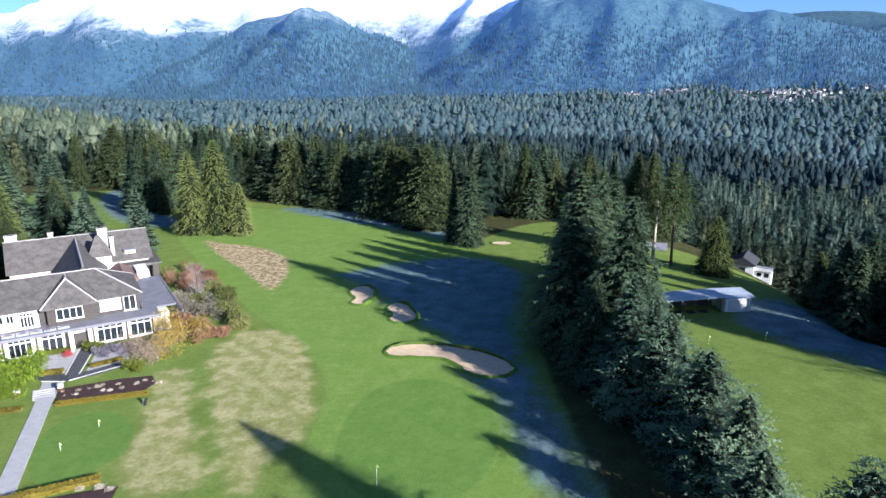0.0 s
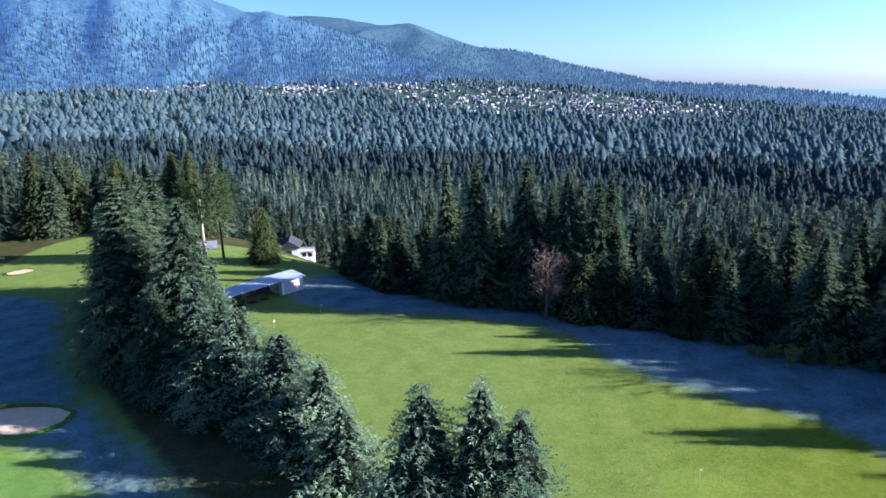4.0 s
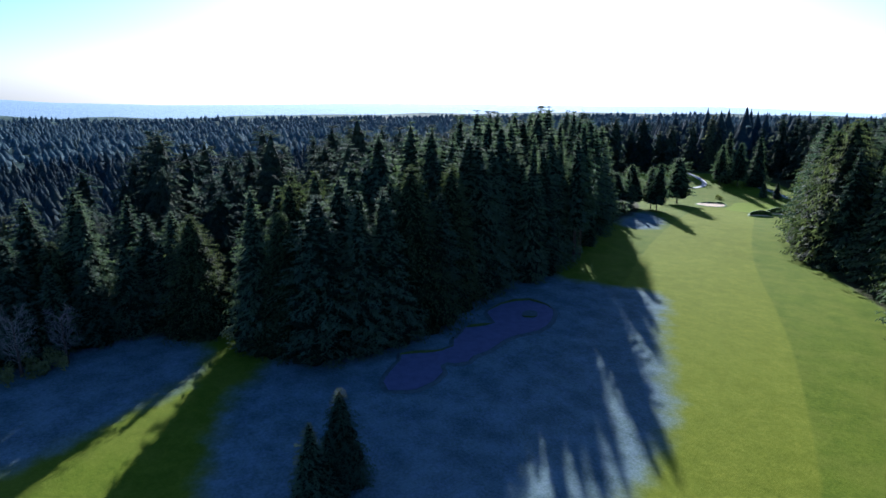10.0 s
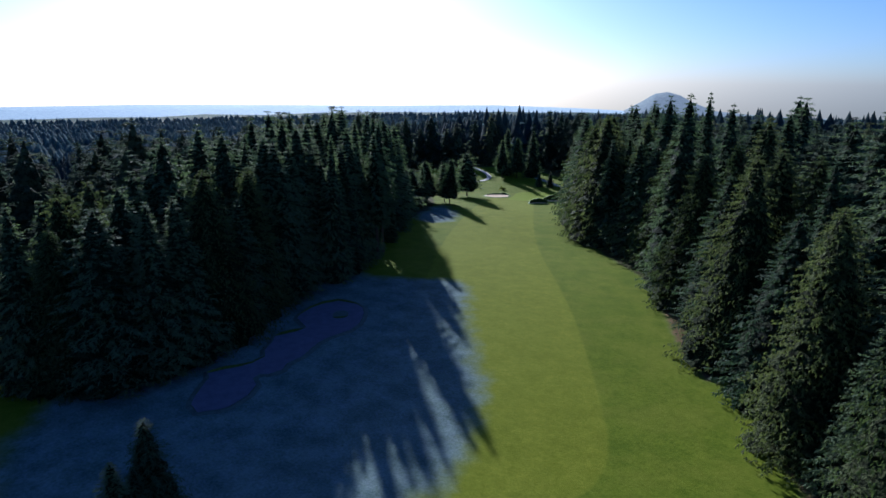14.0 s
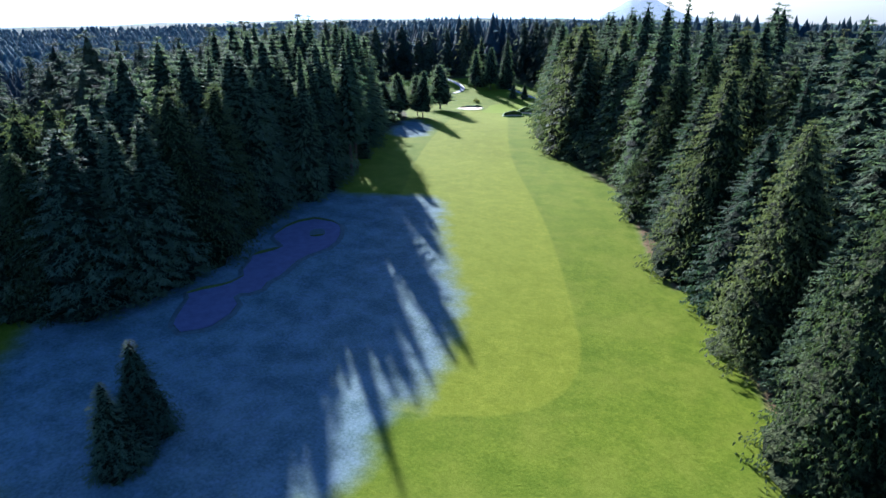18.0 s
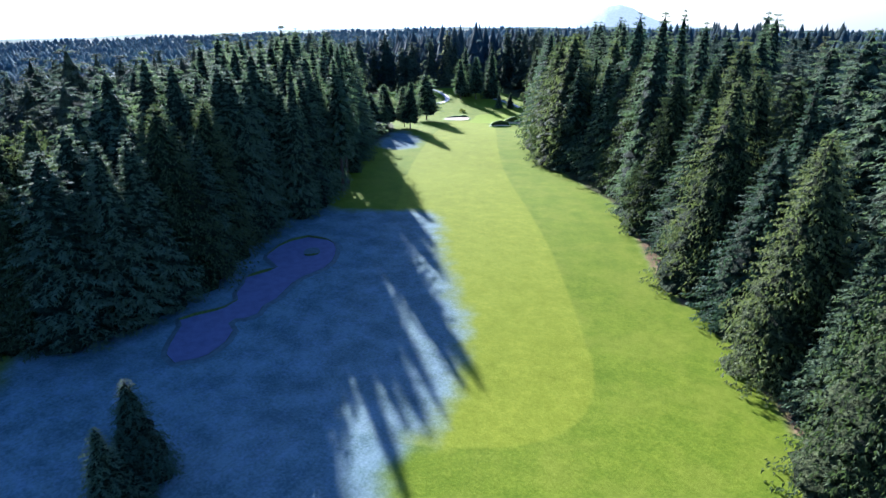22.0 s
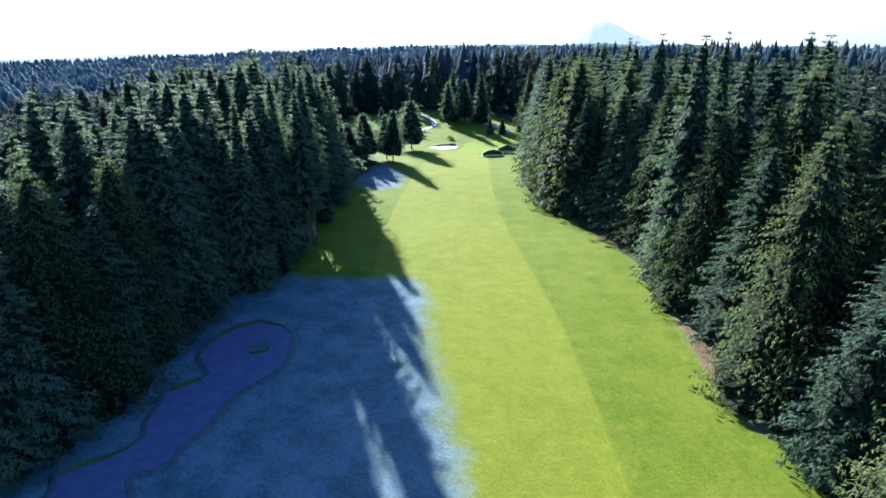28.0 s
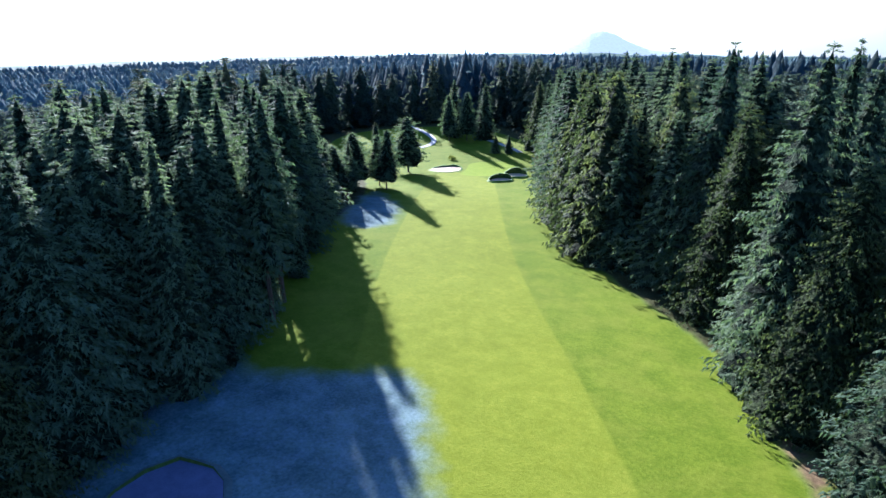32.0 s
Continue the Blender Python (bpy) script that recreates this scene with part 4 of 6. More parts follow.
tall, broad = np.where((y < -200) & (x < 420), 20, 10) + 16 * rng.random(len(x)) ** 1.4, rng.uniform(0.85, 1.5, len(x)) * np.where(y < -200, 0.8, 1.0)
pale = (y > 100) & (np.degrees(np.arctan2(-x, y)) + rng.normal(0, 5, len(x)) > 12)
firs = [tier_tree(200 + i, 5, 6) for i in range(6)]
fine = ~pale & (np.hypot(x, y) < 545) & (np.degrees(np.arctan2(-x, y)) < 14) & (np.degrees(np.arctan2(-x, y)) > -82)
rest = ~pale & ~fine
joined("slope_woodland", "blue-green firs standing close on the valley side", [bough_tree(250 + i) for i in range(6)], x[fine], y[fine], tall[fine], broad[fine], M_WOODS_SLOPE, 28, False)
joined("far_woodland", "dense conifer wood filling the valley, tinted blue for haze", firs, x[rest], y[rest], tall[rest], broad[rest], M_WOODS_HAZE, 8)
joined("pale_woodland", "pale green mixed wood behind the clubhouse, lightened as if front-lit", firs, x[pale], y[pale], tall[pale], broad[pale], M_WOODS_LIT, 18)
# where houses stand on the slope across the valley: yaw, distance, and how far they spread
SETTLED = [(-62, 2050, 5.0, 220), (-41, 2000, 5.5, 330), (-49, 2080, 5.0, 300), (-56, 2050, 4.0, 260), (-28, 2000, 4.0, 170), (-18, 2050, 3.0, 110), (-35, 2250, 3.5, 160), (-46, 1700, 8.0, 130), (-57, 1720, 7.0, 150)]


def settled(x, y):
    r, a = np.hypot(x, y), np.degrees(np.arctan2(-x, y))
    return np.max([1 - ((a - b) / w) ** 2 - ((r - d) / s) ** 2 for b, d, w, s in SETTLED], 0)


x, y, rng = scatter(9, 25, 760, 2600, 0)
a = np.degrees(np.arctan2(-x, y))
keep = ((a < 55) | (a > 170)) & ((settled(x, y) < 0) | (rng.random(len(x)) < 0.1))
x, y = x[keep], y[keep]
joined("valley_woodland", "conifer wood on the far valley slopes, tinted blue-green for haze", [tier_tree(300 + i, 3, 6) for i in range(4)], x, y, rng.uniform(10, 24, len(x)), rng.uniform(1.6, 2.8, len(x)), M_WOODS_FAR_HAZE, 10)


# ---- the mountains ----
def mountain_material(name, snow_from, snow_full):
    n = Nodes(name)
    z = n.add("ShaderNodeSeparateXYZ")
    n.link(n.add("ShaderNodeTexCoord").outputs["Object"], z.inputs[0])
    ragged, fine = n.noise(0.004, 6, 0.65), n.noise(0.03, 5, 0.7)
    wood = n.mix(n.ramp(n.noise(0.05, 4, 0.7), 0.35, 0.65), (0.02, 0.045, 0.046), (0.046, 0.082, 0.078))
    h = n.math("ADD", z.outputs[2], n.math("ADD", n.math("MULTIPLY", n.math("SUBTRACT", ragged, 0.5), 330.0), n.math("MULTIPLY", n.math("SUBTRACT", fine, 0.5), 190.0)))
    c = n.mix(n.ramp(h, snow_from, snow_full), wood, (0.8, 0.84, 0.9))
    n.done(c, 0.9, n.bump(n.noise(0.05, 4, 0.7), 0.7, 12), 0.1)
    # Blue emission paints distance haze over the flank.
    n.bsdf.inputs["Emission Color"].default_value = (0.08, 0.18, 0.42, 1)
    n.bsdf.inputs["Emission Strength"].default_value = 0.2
    return n.m


def mountain(name, label, yaw0, yaw1, foot, top, elevs, material, seed, rough=1.0, foot_z=-20.0):
    """A flank that rises from its foot to a ridge of given elevation angles, with spurs and gullies, and falls away behind."""
    ys = np.linspace(yaw0, yaw1, 190)
    fs = np.linspace(0, 1.25, 46)
    a, f = np.meshgrid(np.radians(ys), fs)
    r = foot + (top - foot) * f
    ridge = 39 + top * np.tan(np.radians(np.interp(np.degrees(a), elevs[0], elevs[1])))
    up = np.where(f <= 1, step(f, -0.25, 1.05) * 1.0, 1 - 1.6 * (f - 1))
    up = (up - up[0, 0]) / (1 - up[0, 0]) if up[0, 0] < 1 else up
    low = np.minimum(foot_z, ridge - 80)
    z = low + (ridge - low) * up
    nz = np.array([[noise.fractal(Vector((math.sin(p) * 9 + seed, math.cos(p) * 9, q * 1.1)), 1.0, 2.1, 5) for p, q in zip(ra, rf)] for ra, rf in zip(a, f)])
    spur = np.array([[abs(noise.noise(Vector((p * 7 + seed * 3 + q * 0.9 + 0.35 * noise.noise(Vector((p * 9, q * 4, seed))), q * 1.3, 4.0)))) for p, q in zip(ra, rf)] for ra, rf in zip(a, f)])
    z = z + rough * (nz * 85 - spur * 230 + 50) * np.clip(f * 2.2, 0, 1) * np.clip((1.12 - f) * 3.5, 0.12, 1) * np.clip(ridge / 350, 0.1, 1)
    v = np.stack([-np.sin(a) * r, np.cos(a) * r, z], 2).reshape(-1, 3)
    n = len(ys)
    i = (np.arange(len(fs) - 1)[:, None] * n + np.arange(n - 1)[None, :]).ravel()
    me = mesh_of(name, v, np.stack([i, i + n, i + n + 1, i + 1], 1), material, True)
    tagged(new(name, me), label, "mountain", kind="structure")
    return v.reshape(len(fs), n, 3)


M_PEAK = mountain_material("snowy_mountain_forest", 230, 470)
M_HILL = mountain_material("snow_dusted_hill", 300, 620)
M_RIDGE = mountain_material("mountain_forest", 900, 1300)
M_SHOULDER = mountain_material("dusted_mountain_forest", 400, 640)
M_RIDGE.node_tree.nodes["Principled BSDF"].inputs["Emission Strength"].default_value = 0.1
M_PALE = mountain_material("hazy_far_plain", 900, 1300)
M_PALE_HILL = mountain_material("hazy_far_hill", 900, 1300)


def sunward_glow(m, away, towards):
    """Distant haze painted in as emission, brighter on the side of the sun."""
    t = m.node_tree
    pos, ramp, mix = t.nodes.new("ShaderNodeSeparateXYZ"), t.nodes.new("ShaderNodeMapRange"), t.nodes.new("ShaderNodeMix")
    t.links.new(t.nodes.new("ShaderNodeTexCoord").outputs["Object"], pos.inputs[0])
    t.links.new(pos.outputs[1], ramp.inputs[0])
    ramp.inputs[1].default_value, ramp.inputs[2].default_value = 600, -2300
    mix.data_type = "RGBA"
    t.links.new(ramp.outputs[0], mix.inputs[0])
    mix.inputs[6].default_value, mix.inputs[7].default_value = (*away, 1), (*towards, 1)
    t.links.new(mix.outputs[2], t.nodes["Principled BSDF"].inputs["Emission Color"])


# The far plain and hill glow in haze colours of their own.
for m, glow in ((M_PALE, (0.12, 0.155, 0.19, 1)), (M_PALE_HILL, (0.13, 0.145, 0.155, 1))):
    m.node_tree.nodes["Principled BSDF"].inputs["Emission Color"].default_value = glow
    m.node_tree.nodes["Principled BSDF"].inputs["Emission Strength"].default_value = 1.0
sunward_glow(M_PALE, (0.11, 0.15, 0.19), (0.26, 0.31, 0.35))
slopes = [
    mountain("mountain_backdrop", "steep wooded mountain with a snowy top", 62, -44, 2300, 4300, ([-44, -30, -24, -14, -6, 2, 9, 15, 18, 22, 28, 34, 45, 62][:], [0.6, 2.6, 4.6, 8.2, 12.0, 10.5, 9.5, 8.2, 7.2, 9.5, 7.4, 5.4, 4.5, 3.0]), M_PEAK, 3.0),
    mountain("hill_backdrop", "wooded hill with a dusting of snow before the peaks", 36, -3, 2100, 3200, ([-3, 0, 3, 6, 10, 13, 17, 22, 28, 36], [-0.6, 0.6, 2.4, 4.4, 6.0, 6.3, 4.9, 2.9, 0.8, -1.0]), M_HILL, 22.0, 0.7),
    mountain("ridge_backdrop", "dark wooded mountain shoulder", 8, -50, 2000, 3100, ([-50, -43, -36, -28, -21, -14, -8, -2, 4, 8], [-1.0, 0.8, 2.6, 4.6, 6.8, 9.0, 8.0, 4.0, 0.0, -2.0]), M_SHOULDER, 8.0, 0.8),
    mountain("sea_hill_backdrop", "distant hill beyond the plain, pale with painted haze", -156, -186, 4000, 4400, ([-186, -178, -172, -168.5, -166.6, -165.6, -164.6, -163.6, -162.6, -161, -156], [-2.6, -2.5, -2.4, -2.1, -1.4, -0.85, -0.6, -0.75, -1.4, -2.3, -2.6]), M_PALE_HILL, 30.0, 0.12, -220),
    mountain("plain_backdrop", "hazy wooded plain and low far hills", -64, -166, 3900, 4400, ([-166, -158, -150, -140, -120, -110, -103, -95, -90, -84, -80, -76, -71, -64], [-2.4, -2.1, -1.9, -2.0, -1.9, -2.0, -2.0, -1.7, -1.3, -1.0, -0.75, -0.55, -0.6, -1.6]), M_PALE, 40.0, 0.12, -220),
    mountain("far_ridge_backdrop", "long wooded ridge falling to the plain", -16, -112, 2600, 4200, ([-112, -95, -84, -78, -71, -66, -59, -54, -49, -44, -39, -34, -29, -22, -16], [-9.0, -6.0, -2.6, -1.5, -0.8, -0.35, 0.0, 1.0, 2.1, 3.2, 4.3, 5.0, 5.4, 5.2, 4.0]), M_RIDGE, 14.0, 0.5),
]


def slope_woods(name, label, grids, count, snow, seed):
    """Conifers all over the mountain flanks, a few sides each."""
    rng = np.random.default_rng(seed)
    at_ = []
    for g in grids:
        m, n = g.shape[0] * 4 // 5, g.shape[1]
        i, j = rng.integers(0, m - 1, count), rng.integers(0, n - 1, count)
        s, t = rng.random((count, 1)), rng.random((count, 1))
        p = (g[i, j] * (1 - s) + g[i + 1, j] * s) * (1 - t) + (g[i, j + 1] * (1 - s) + g[i + 1, j + 1] * s) * t
        at_.append(p[p[:, 2] < snow + rng.normal(0, 35, count)])
    p = np.concatenate(at_)
    k = len(p)
    h, turn, tint = rng.uniform(11, 20, k), rng.uniform(0, 6.28, k), rng.random(k)
    v = np.empty((k, 5, 3))
    v[:, 0] = p + np.stack([0 * h, 0 * h, h], 1)
    for c in range(4):
        v[:, c + 1] = p + np.stack([0.24 * h * np.cos(turn + c * 1.571), 0.24 * h * np.sin(turn + c * 1.571), -4 + 0 * h], 1)
    f = np.array([[0, c + 1, (c + 1) % 4 + 1] for c in range(4)])
    me = mesh_of(name, v.reshape(-1, 3), (f[None] + np.arange(k)[:, None, None] * 5).reshape(-1, 3), M_SLOPE, tint=np.repeat(tint, 5))
    tagged(new(name, me), label, "woods", kind="stuff")


def slope_material():
    n = Nodes("hazy_mountain_conifers")
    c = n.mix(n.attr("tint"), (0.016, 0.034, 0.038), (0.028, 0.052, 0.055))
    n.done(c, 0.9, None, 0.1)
    # A little blue emission lays haze over these distant trees.
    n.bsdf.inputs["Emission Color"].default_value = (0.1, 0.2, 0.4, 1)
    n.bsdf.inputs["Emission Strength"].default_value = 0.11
    return n.m


M_SLOPE = slope_material()
slope_woods("mountain_woods", "conifers covering the mountain flanks, blue with a painted haze glow", slopes[:3] + slopes[5:6], 16000, 235, 21)


# ---- building blocks ----
def box(bm, x0, x1, y0, y1, z0, z1, bevel=0.0):
    made = bmesh.ops.create_cube(bm, size=1, matrix=Matrix.Translation(((x0 + x1) / 2, (y0 + y1) / 2, (z0 + z1) / 2)) @ Matrix.Diagonal((x1 - x0, y1 - y0, z1 - z0, 1)))
    if bevel:
        es = {e for v in made["verts"] for e in v.link_edges}
        bmesh.ops.bevel(bm, geom=list(es), offset=bevel, segments=1, affect="EDGES")
    return bm


def boxed(*a, bevel=0.0):
    return box(bmesh.new(), *a, bevel=bevel)


def solid(verts, faces):
    bm = bmesh.new()
    vs = [bm.verts.new(v) for v in verts]
    for f in faces:
        bm.faces.new([vs[i] for i in f])
    bmesh.ops.recalc_face_normals(bm, faces=bm.faces)
    return bm


def hip_roof(x0, x1, y0, y1, z0, z1, hip0, hip1, over=0.6, along="x", thick=0.22):
    """A roof with hips (or gables, where a hip is 0) over a rectangle; the ridge runs along x or y."""
    x0, x1, y0, y1 = x0 - over, x1 + over, y0 - over, y1 + over
    if along == "x":
        my = (y0 + y1) / 2
        top = [(x0 + hip0, my, z1), (x1 - hip1, my, z1)]
    else:
        mx = (x0 + x1) / 2
        top = [(mx, y0 + hip0, z1), (mx, y1 - hip1, z1)]
    low = [(x0, y0, z0), (x1, y0, z0), (x1, y1, z0), (x0, y1, z0)]
    v = low + [(x, y, z + thick) for x, y, z in low] + [(x, y, z + thick) for x, y, z in top]
    if along == "x":
        f = [(0, 3, 2, 1), (0, 1, 5, 4), (1, 2, 6, 5), (2, 3, 7, 6), (3, 0, 4, 7), (4, 5, 9, 8), (6, 7, 8, 9), (5, 6, 9), (7, 4, 8)]
    else:
        f = [(0, 3, 2, 1), (0, 1, 5, 4), (1, 2, 6, 5), (2, 3, 7, 6), (3, 0, 4, 7), (4, 5, 8), (6, 7, 9), (5, 6, 9, 8), (7, 4, 8, 9)]
    return solid(v, f)


def shingles(name, c):
    n = Nodes(name)
    co = n.where("Object", (1, 1, 1))
    b = n.add("ShaderNodeTexBrick")
    b.inputs["Scale"].default_value, b.inputs["Mortar Size"].default_value = 1.0, 0.012
    b.inputs["Brick Width"].default_value, b.inputs["Row Height"].default_value = 0.4, 0.28
    b.inputs["Color1"].default_value, b.inputs["Color2"].default_value, b.inputs["Mortar"].default_value = (0.9, 0.9, 0.9, 1), (0.65, 0.65, 0.65, 1), (0.3, 0.3, 0.3, 1)
    n.link(co, b.inputs["Vector"])
    f = n.ramp(n.noise(0.9, 5, 0.65), 0.3, 0.7)
    base = n.mix(f, tuple(0.7 * v for v in c), tuple(1.25 * v for v in c))
    return n.done(n.mix(0.55, base, n.mix(1.0, base, b.outputs["Color"], "MULTIPLY")), 0.8, n.bump(b.outputs["Fac"], 0.4, 0.03), 0.3)


def glass(name):
    n = Nodes(name)
    n.done((0.02, 0.025, 0.03), 0.06, None, 0.8)
    return n.m


M_SHINGLE = shingles("weathered_grey_shingles", (0.105, 0.096, 0.09))
M_LEAD = plain("flat_grey_roofing", (0.17, 0.17, 0.19), 0.7, 0.2, 0.6, 0.2)
M_CREAM = plain("cream_render", (0.66, 0.63, 0.56), 0.8, 0.08, 1.2, bump=0.01)
M_WHITE = plain("white_paint", (0.82, 0.82, 0.8), 0.5, 0.06, 2.0)
M_TIMBER = plain("dark_stained_timber", (0.052, 0.045, 0.042), 0.6, 0.3, 4.0, bump=0.01)
M_GLASS = glass("dark_window_glass")
M_BLIND = plain("green_blind", (0.42, 0.46, 0.34), 0.8, 0.06)
M_STONE = plain("pale_chimney_stone", (0.45, 0.43, 0.4), 0.9, 0.2, 2.5, bump=0.03)
M_METAL = plain("galvanised_duct", (0.5, 0.52, 0.55), 0.35, 0.12, 3.0, 0.5, 0.7)
M_ASPHALT = plain("dark_asphalt_path", (0.06, 0.062, 0.07), 0.85, 0.2, 2.0, bump=0.01)
M_PAVING = plain("pale_concrete_path", (0.34, 0.335, 0.33), 0.85, 0.12, 1.4, bump=0.01)
M_KERB = plain("white_kerb", (0.5, 0.5, 0.49), 0.8, 0.08)
M_BED = plain("dark_planting_soil", (0.05, 0.032, 0.03), 0.95, 0.4, 2.5, 0.1, bump=0.08)
M_HEDGE = foliage("clipped_hedge_leaves", (0.12, 0.1, 0.015), (0.3, 0.24, 0.03))
M_BOX = foliage("clipped_green_hedge_leaves", (0.08, 0.1, 0.012), (0.2, 0.22, 0.03))
M_LIME = foliage("bright_green_leaves", (0.11, 0.17, 0.015), (0.26, 0.34, 0.04), 0.3)
M_OLIVE = foliage("olive_shrub_leaves", (0.09, 0.11, 0.03), (0.24, 0.24, 0.09))
M_RUST = foliage("rusty_shrub_twigs", (0.16, 0.085, 0.05), (0.34, 0.2, 0.13))
M_GREY = foliage("grey_bare_shrub_twigs", (0.17, 0.15, 0.12), (0.36, 0.32, 0.27))
M_GOLD = foliage("golden_autumn_leaves", (0.3, 0.21, 0.04), (0.6, 0.46, 0.1), 0.35)
M_TAN = foliage("dry_tan_leaves", (0.22, 0.17, 0.13), (0.44, 0.35, 0.26))
M_PURPLE = foliage("purple_heather", (0.1, 0.09, 0.12), (0.24, 0.22, 0.28))
M_BLOOM = foliage("pale_bed_plants", (0.3, 0.26, 0.2), (0.62, 0.56, 0.48))
M_REDBLOOM = foliage("red_flowers", (0.35, 0.05, 0.06), (0.6, 0.15, 0.15))
M_FLAG = plain("yellow_flag_cloth", (0.8, 0.75, 0.2), 0.7, 0.05)
M_BLACK = plain("black_rubber", (0.02, 0.02, 0.022), 0.7, 0.2)
M_BLUEROOF = plain("frosted_metal_roof", (0.32, 0.36, 0.42), 0.5, 0.15, 0.8, 0.5)
M_SLATE = plain("dark_slate_roof", (0.035, 0.037, 0.042), 0.9, 0.2, 2.0)


# ---- bunkers ----
from mathutils.geometry import delaunay_2d_cdt


def bunker(label, outline, sand, lip, high, island=None, back=(0.0, 1.0)):
    """A sand bunker: raked sand with a turf bank round it, whose bare lip is highest on the side towards back."""
    t = thing("sand_bunker", label, "bunker")
    o = rounded(outline, 1 if len(outline) > 12 else 2)
    c = o.mean(0)
    rng = np.random.default_rng(int(abs(c[0] * 7 + c[1] * 13)))
    o = o + rng.normal(0, 0.12 if len(outline) <= 12 else 0.42, o.shape)
    lo, hi = o.min(0), o.max(0)
    gx, gy = np.meshgrid(np.arange(lo[0], hi[0], 0.9), np.arange(lo[1], hi[1], 0.9))
    q = np.stack([gx.ravel(), gy.ravel()], 1) + rng.uniform(-0.25, 0.25, (gx.size, 2))
    q = q[inside(q[:, 0], q[:, 1], o) > 0.5]
    n = len(o)
    v2, _, faces, *_ = delaunay_2d_cdt([Vector(p) for p in np.concatenate([o, q])], [(i, (i + 1) % n) for i in range(n)], [], 1, 1e-4)
    v2 = np.array([tuple(p) for p in v2])
    d = np.abs(inside(v2[:, 0], v2[:, 1], o))
    z = ground_z(v2[:, 0], v2[:, 1]) + 0.09 + 0.1 * np.exp(-d / 0.8) + rng.normal(0, 0.015, len(v2))
    part("sand", mesh_of("sand", np.stack([v2[:, 0], v2[:, 1], z], 1), np.array([list(f) for f in faces]), sand, True), None, t)

    def rim(line, sign, name, grow):
        e = np.roll(line, -1, 0) - np.roll(line, 1, 0)
        e /= np.linalg.norm(e, axis=1)[:, None] + 1e-9
        out = np.stack([e[:, 1], -e[:, 0]], 1)
        area = np.sum(line[:, 0] * np.roll(line[:, 1], -1) - np.roll(line[:, 0], -1) * line[:, 1])
        out *= sign * (1 if area > 0 else -1)
        h = grow * (0.25 + 0.75 * np.clip(out @ np.array(back), 0, 1)) * rng.uniform(0.8, 1.2, len(line))
        base = ground_z(line[:, 0], line[:, 1])
        rings = [(line - out * 0.12, base + 0.05), (line + out * 0.03, base + h), (line + out * 0.3, base + h * 1.02), (line + out * 0.75, base + 0.02)]
        v = np.concatenate([np.concatenate([p, zz[:, None]], 1) for p, zz in rings])
        k = len(line)
        i = np.arange(k)
        j = (i + 1) % k
        part(name, mesh_of(name, v[:2 * k], np.stack([i, j, j + k, i + k], 1), lip), None, t, "bare dark earth lip")
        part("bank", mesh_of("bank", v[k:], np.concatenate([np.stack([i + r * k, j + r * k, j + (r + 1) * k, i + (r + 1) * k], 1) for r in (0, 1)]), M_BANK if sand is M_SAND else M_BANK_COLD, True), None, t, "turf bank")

    rim(o, 1, "lip", high)
    if island is not None:
        s = rounded(island, 2)
        rim(s, -1, "lip", high * 0.6)
        top = np.concatenate([s, [s.mean(0)]])
        m = len(s)
        part("turf_island", mesh_of("turf_island", np.concatenate([top, (ground_z(top[:, 0], top[:, 1]) + high * 0.55 + 0.12 * (np.arange(m + 1) == m))[:, None]], 1),
                                    np.array([(i, (i + 1) % m, m) for i in range(m)]), M_BANK_COLD, True), None, t)
    return t


M_BANK = plain("bunker_bank_turf", (0.085, 0.155, 0.016), 0.8, 0.25, 1.5, 0.2, bump=0.04)
# Frosted turf, toned darker and bluer than M_BANK to match the shaded ground.
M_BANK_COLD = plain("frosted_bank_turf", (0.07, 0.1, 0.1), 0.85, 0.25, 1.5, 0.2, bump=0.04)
SAND = "pale raked sand bunker with a turf lip beside the green"
bunker(SAND, [(-19.3, 116), (-17.5, 120.5), (-14.5, 119), (-13.8, 114), (-15.2, 109), (-18.3, 110), (-16.5, 113)], M_SAND, M_LIP, 0.7, back=(0.8, 0.6))
bunker(SAND, [(-11, 107), (-9, 110.5), (-6.5, 108), (-4.6, 102), (-7, 99.6), (-10, 101), (-8.8, 104)], M_SAND, M_LIP, 0.7, back=(0.8, 0.6))
bunker("long pale sand bunker, half in frosted shade", [(-9.3, 88), (-8, 90.2), (-1, 90.5), (6, 87.6), (10.4, 82.5), (8, 79.8), (3.4, 80.2), (2, 83.8), (-1, 86.2), (-8, 86)], M_SAND, M_LIP, 0.6, back=(0.2, 1.0))
bunker("pale sand bunker at the foot of the trees", [(11, 156), (15, 158), (18, 155), (14, 153)], M_SAND, M_LIP, 0.4)
bunker("large winding frosted bunker, its sand coloured dark blue for deep shade", [(63.5, -38), (67, -40.5), (70.5, -45), (69.5, -48.5), (67.5, -52.5), (71.5, -56.5), (73.8, -60), (71, -63.5), (76.5, -67), (79, -73.5), (76, -78), (71.5, -77.8), (67.5, -74.8), (66.2, -69), (66.3, -63), (64.8, -55), (62.5, -51), (66, -48.6), (61.5, -46.5), (60.6, -40)],
       M_SAND_SHADED, M_LIP, 0.55, [(71.5, -70), (73.2, -72.6), (71.5, -74.2), (69.6, -72)], back=(0.7, -0.7))
bunker("deep greenside bunker with a dark steep face", [(110.5, -218.5), (107, -219.5), (104.5, -225), (107, -228.5), (111, -226)], M_SAND, M_LIP, 2.0, back=(0.6, -0.8))
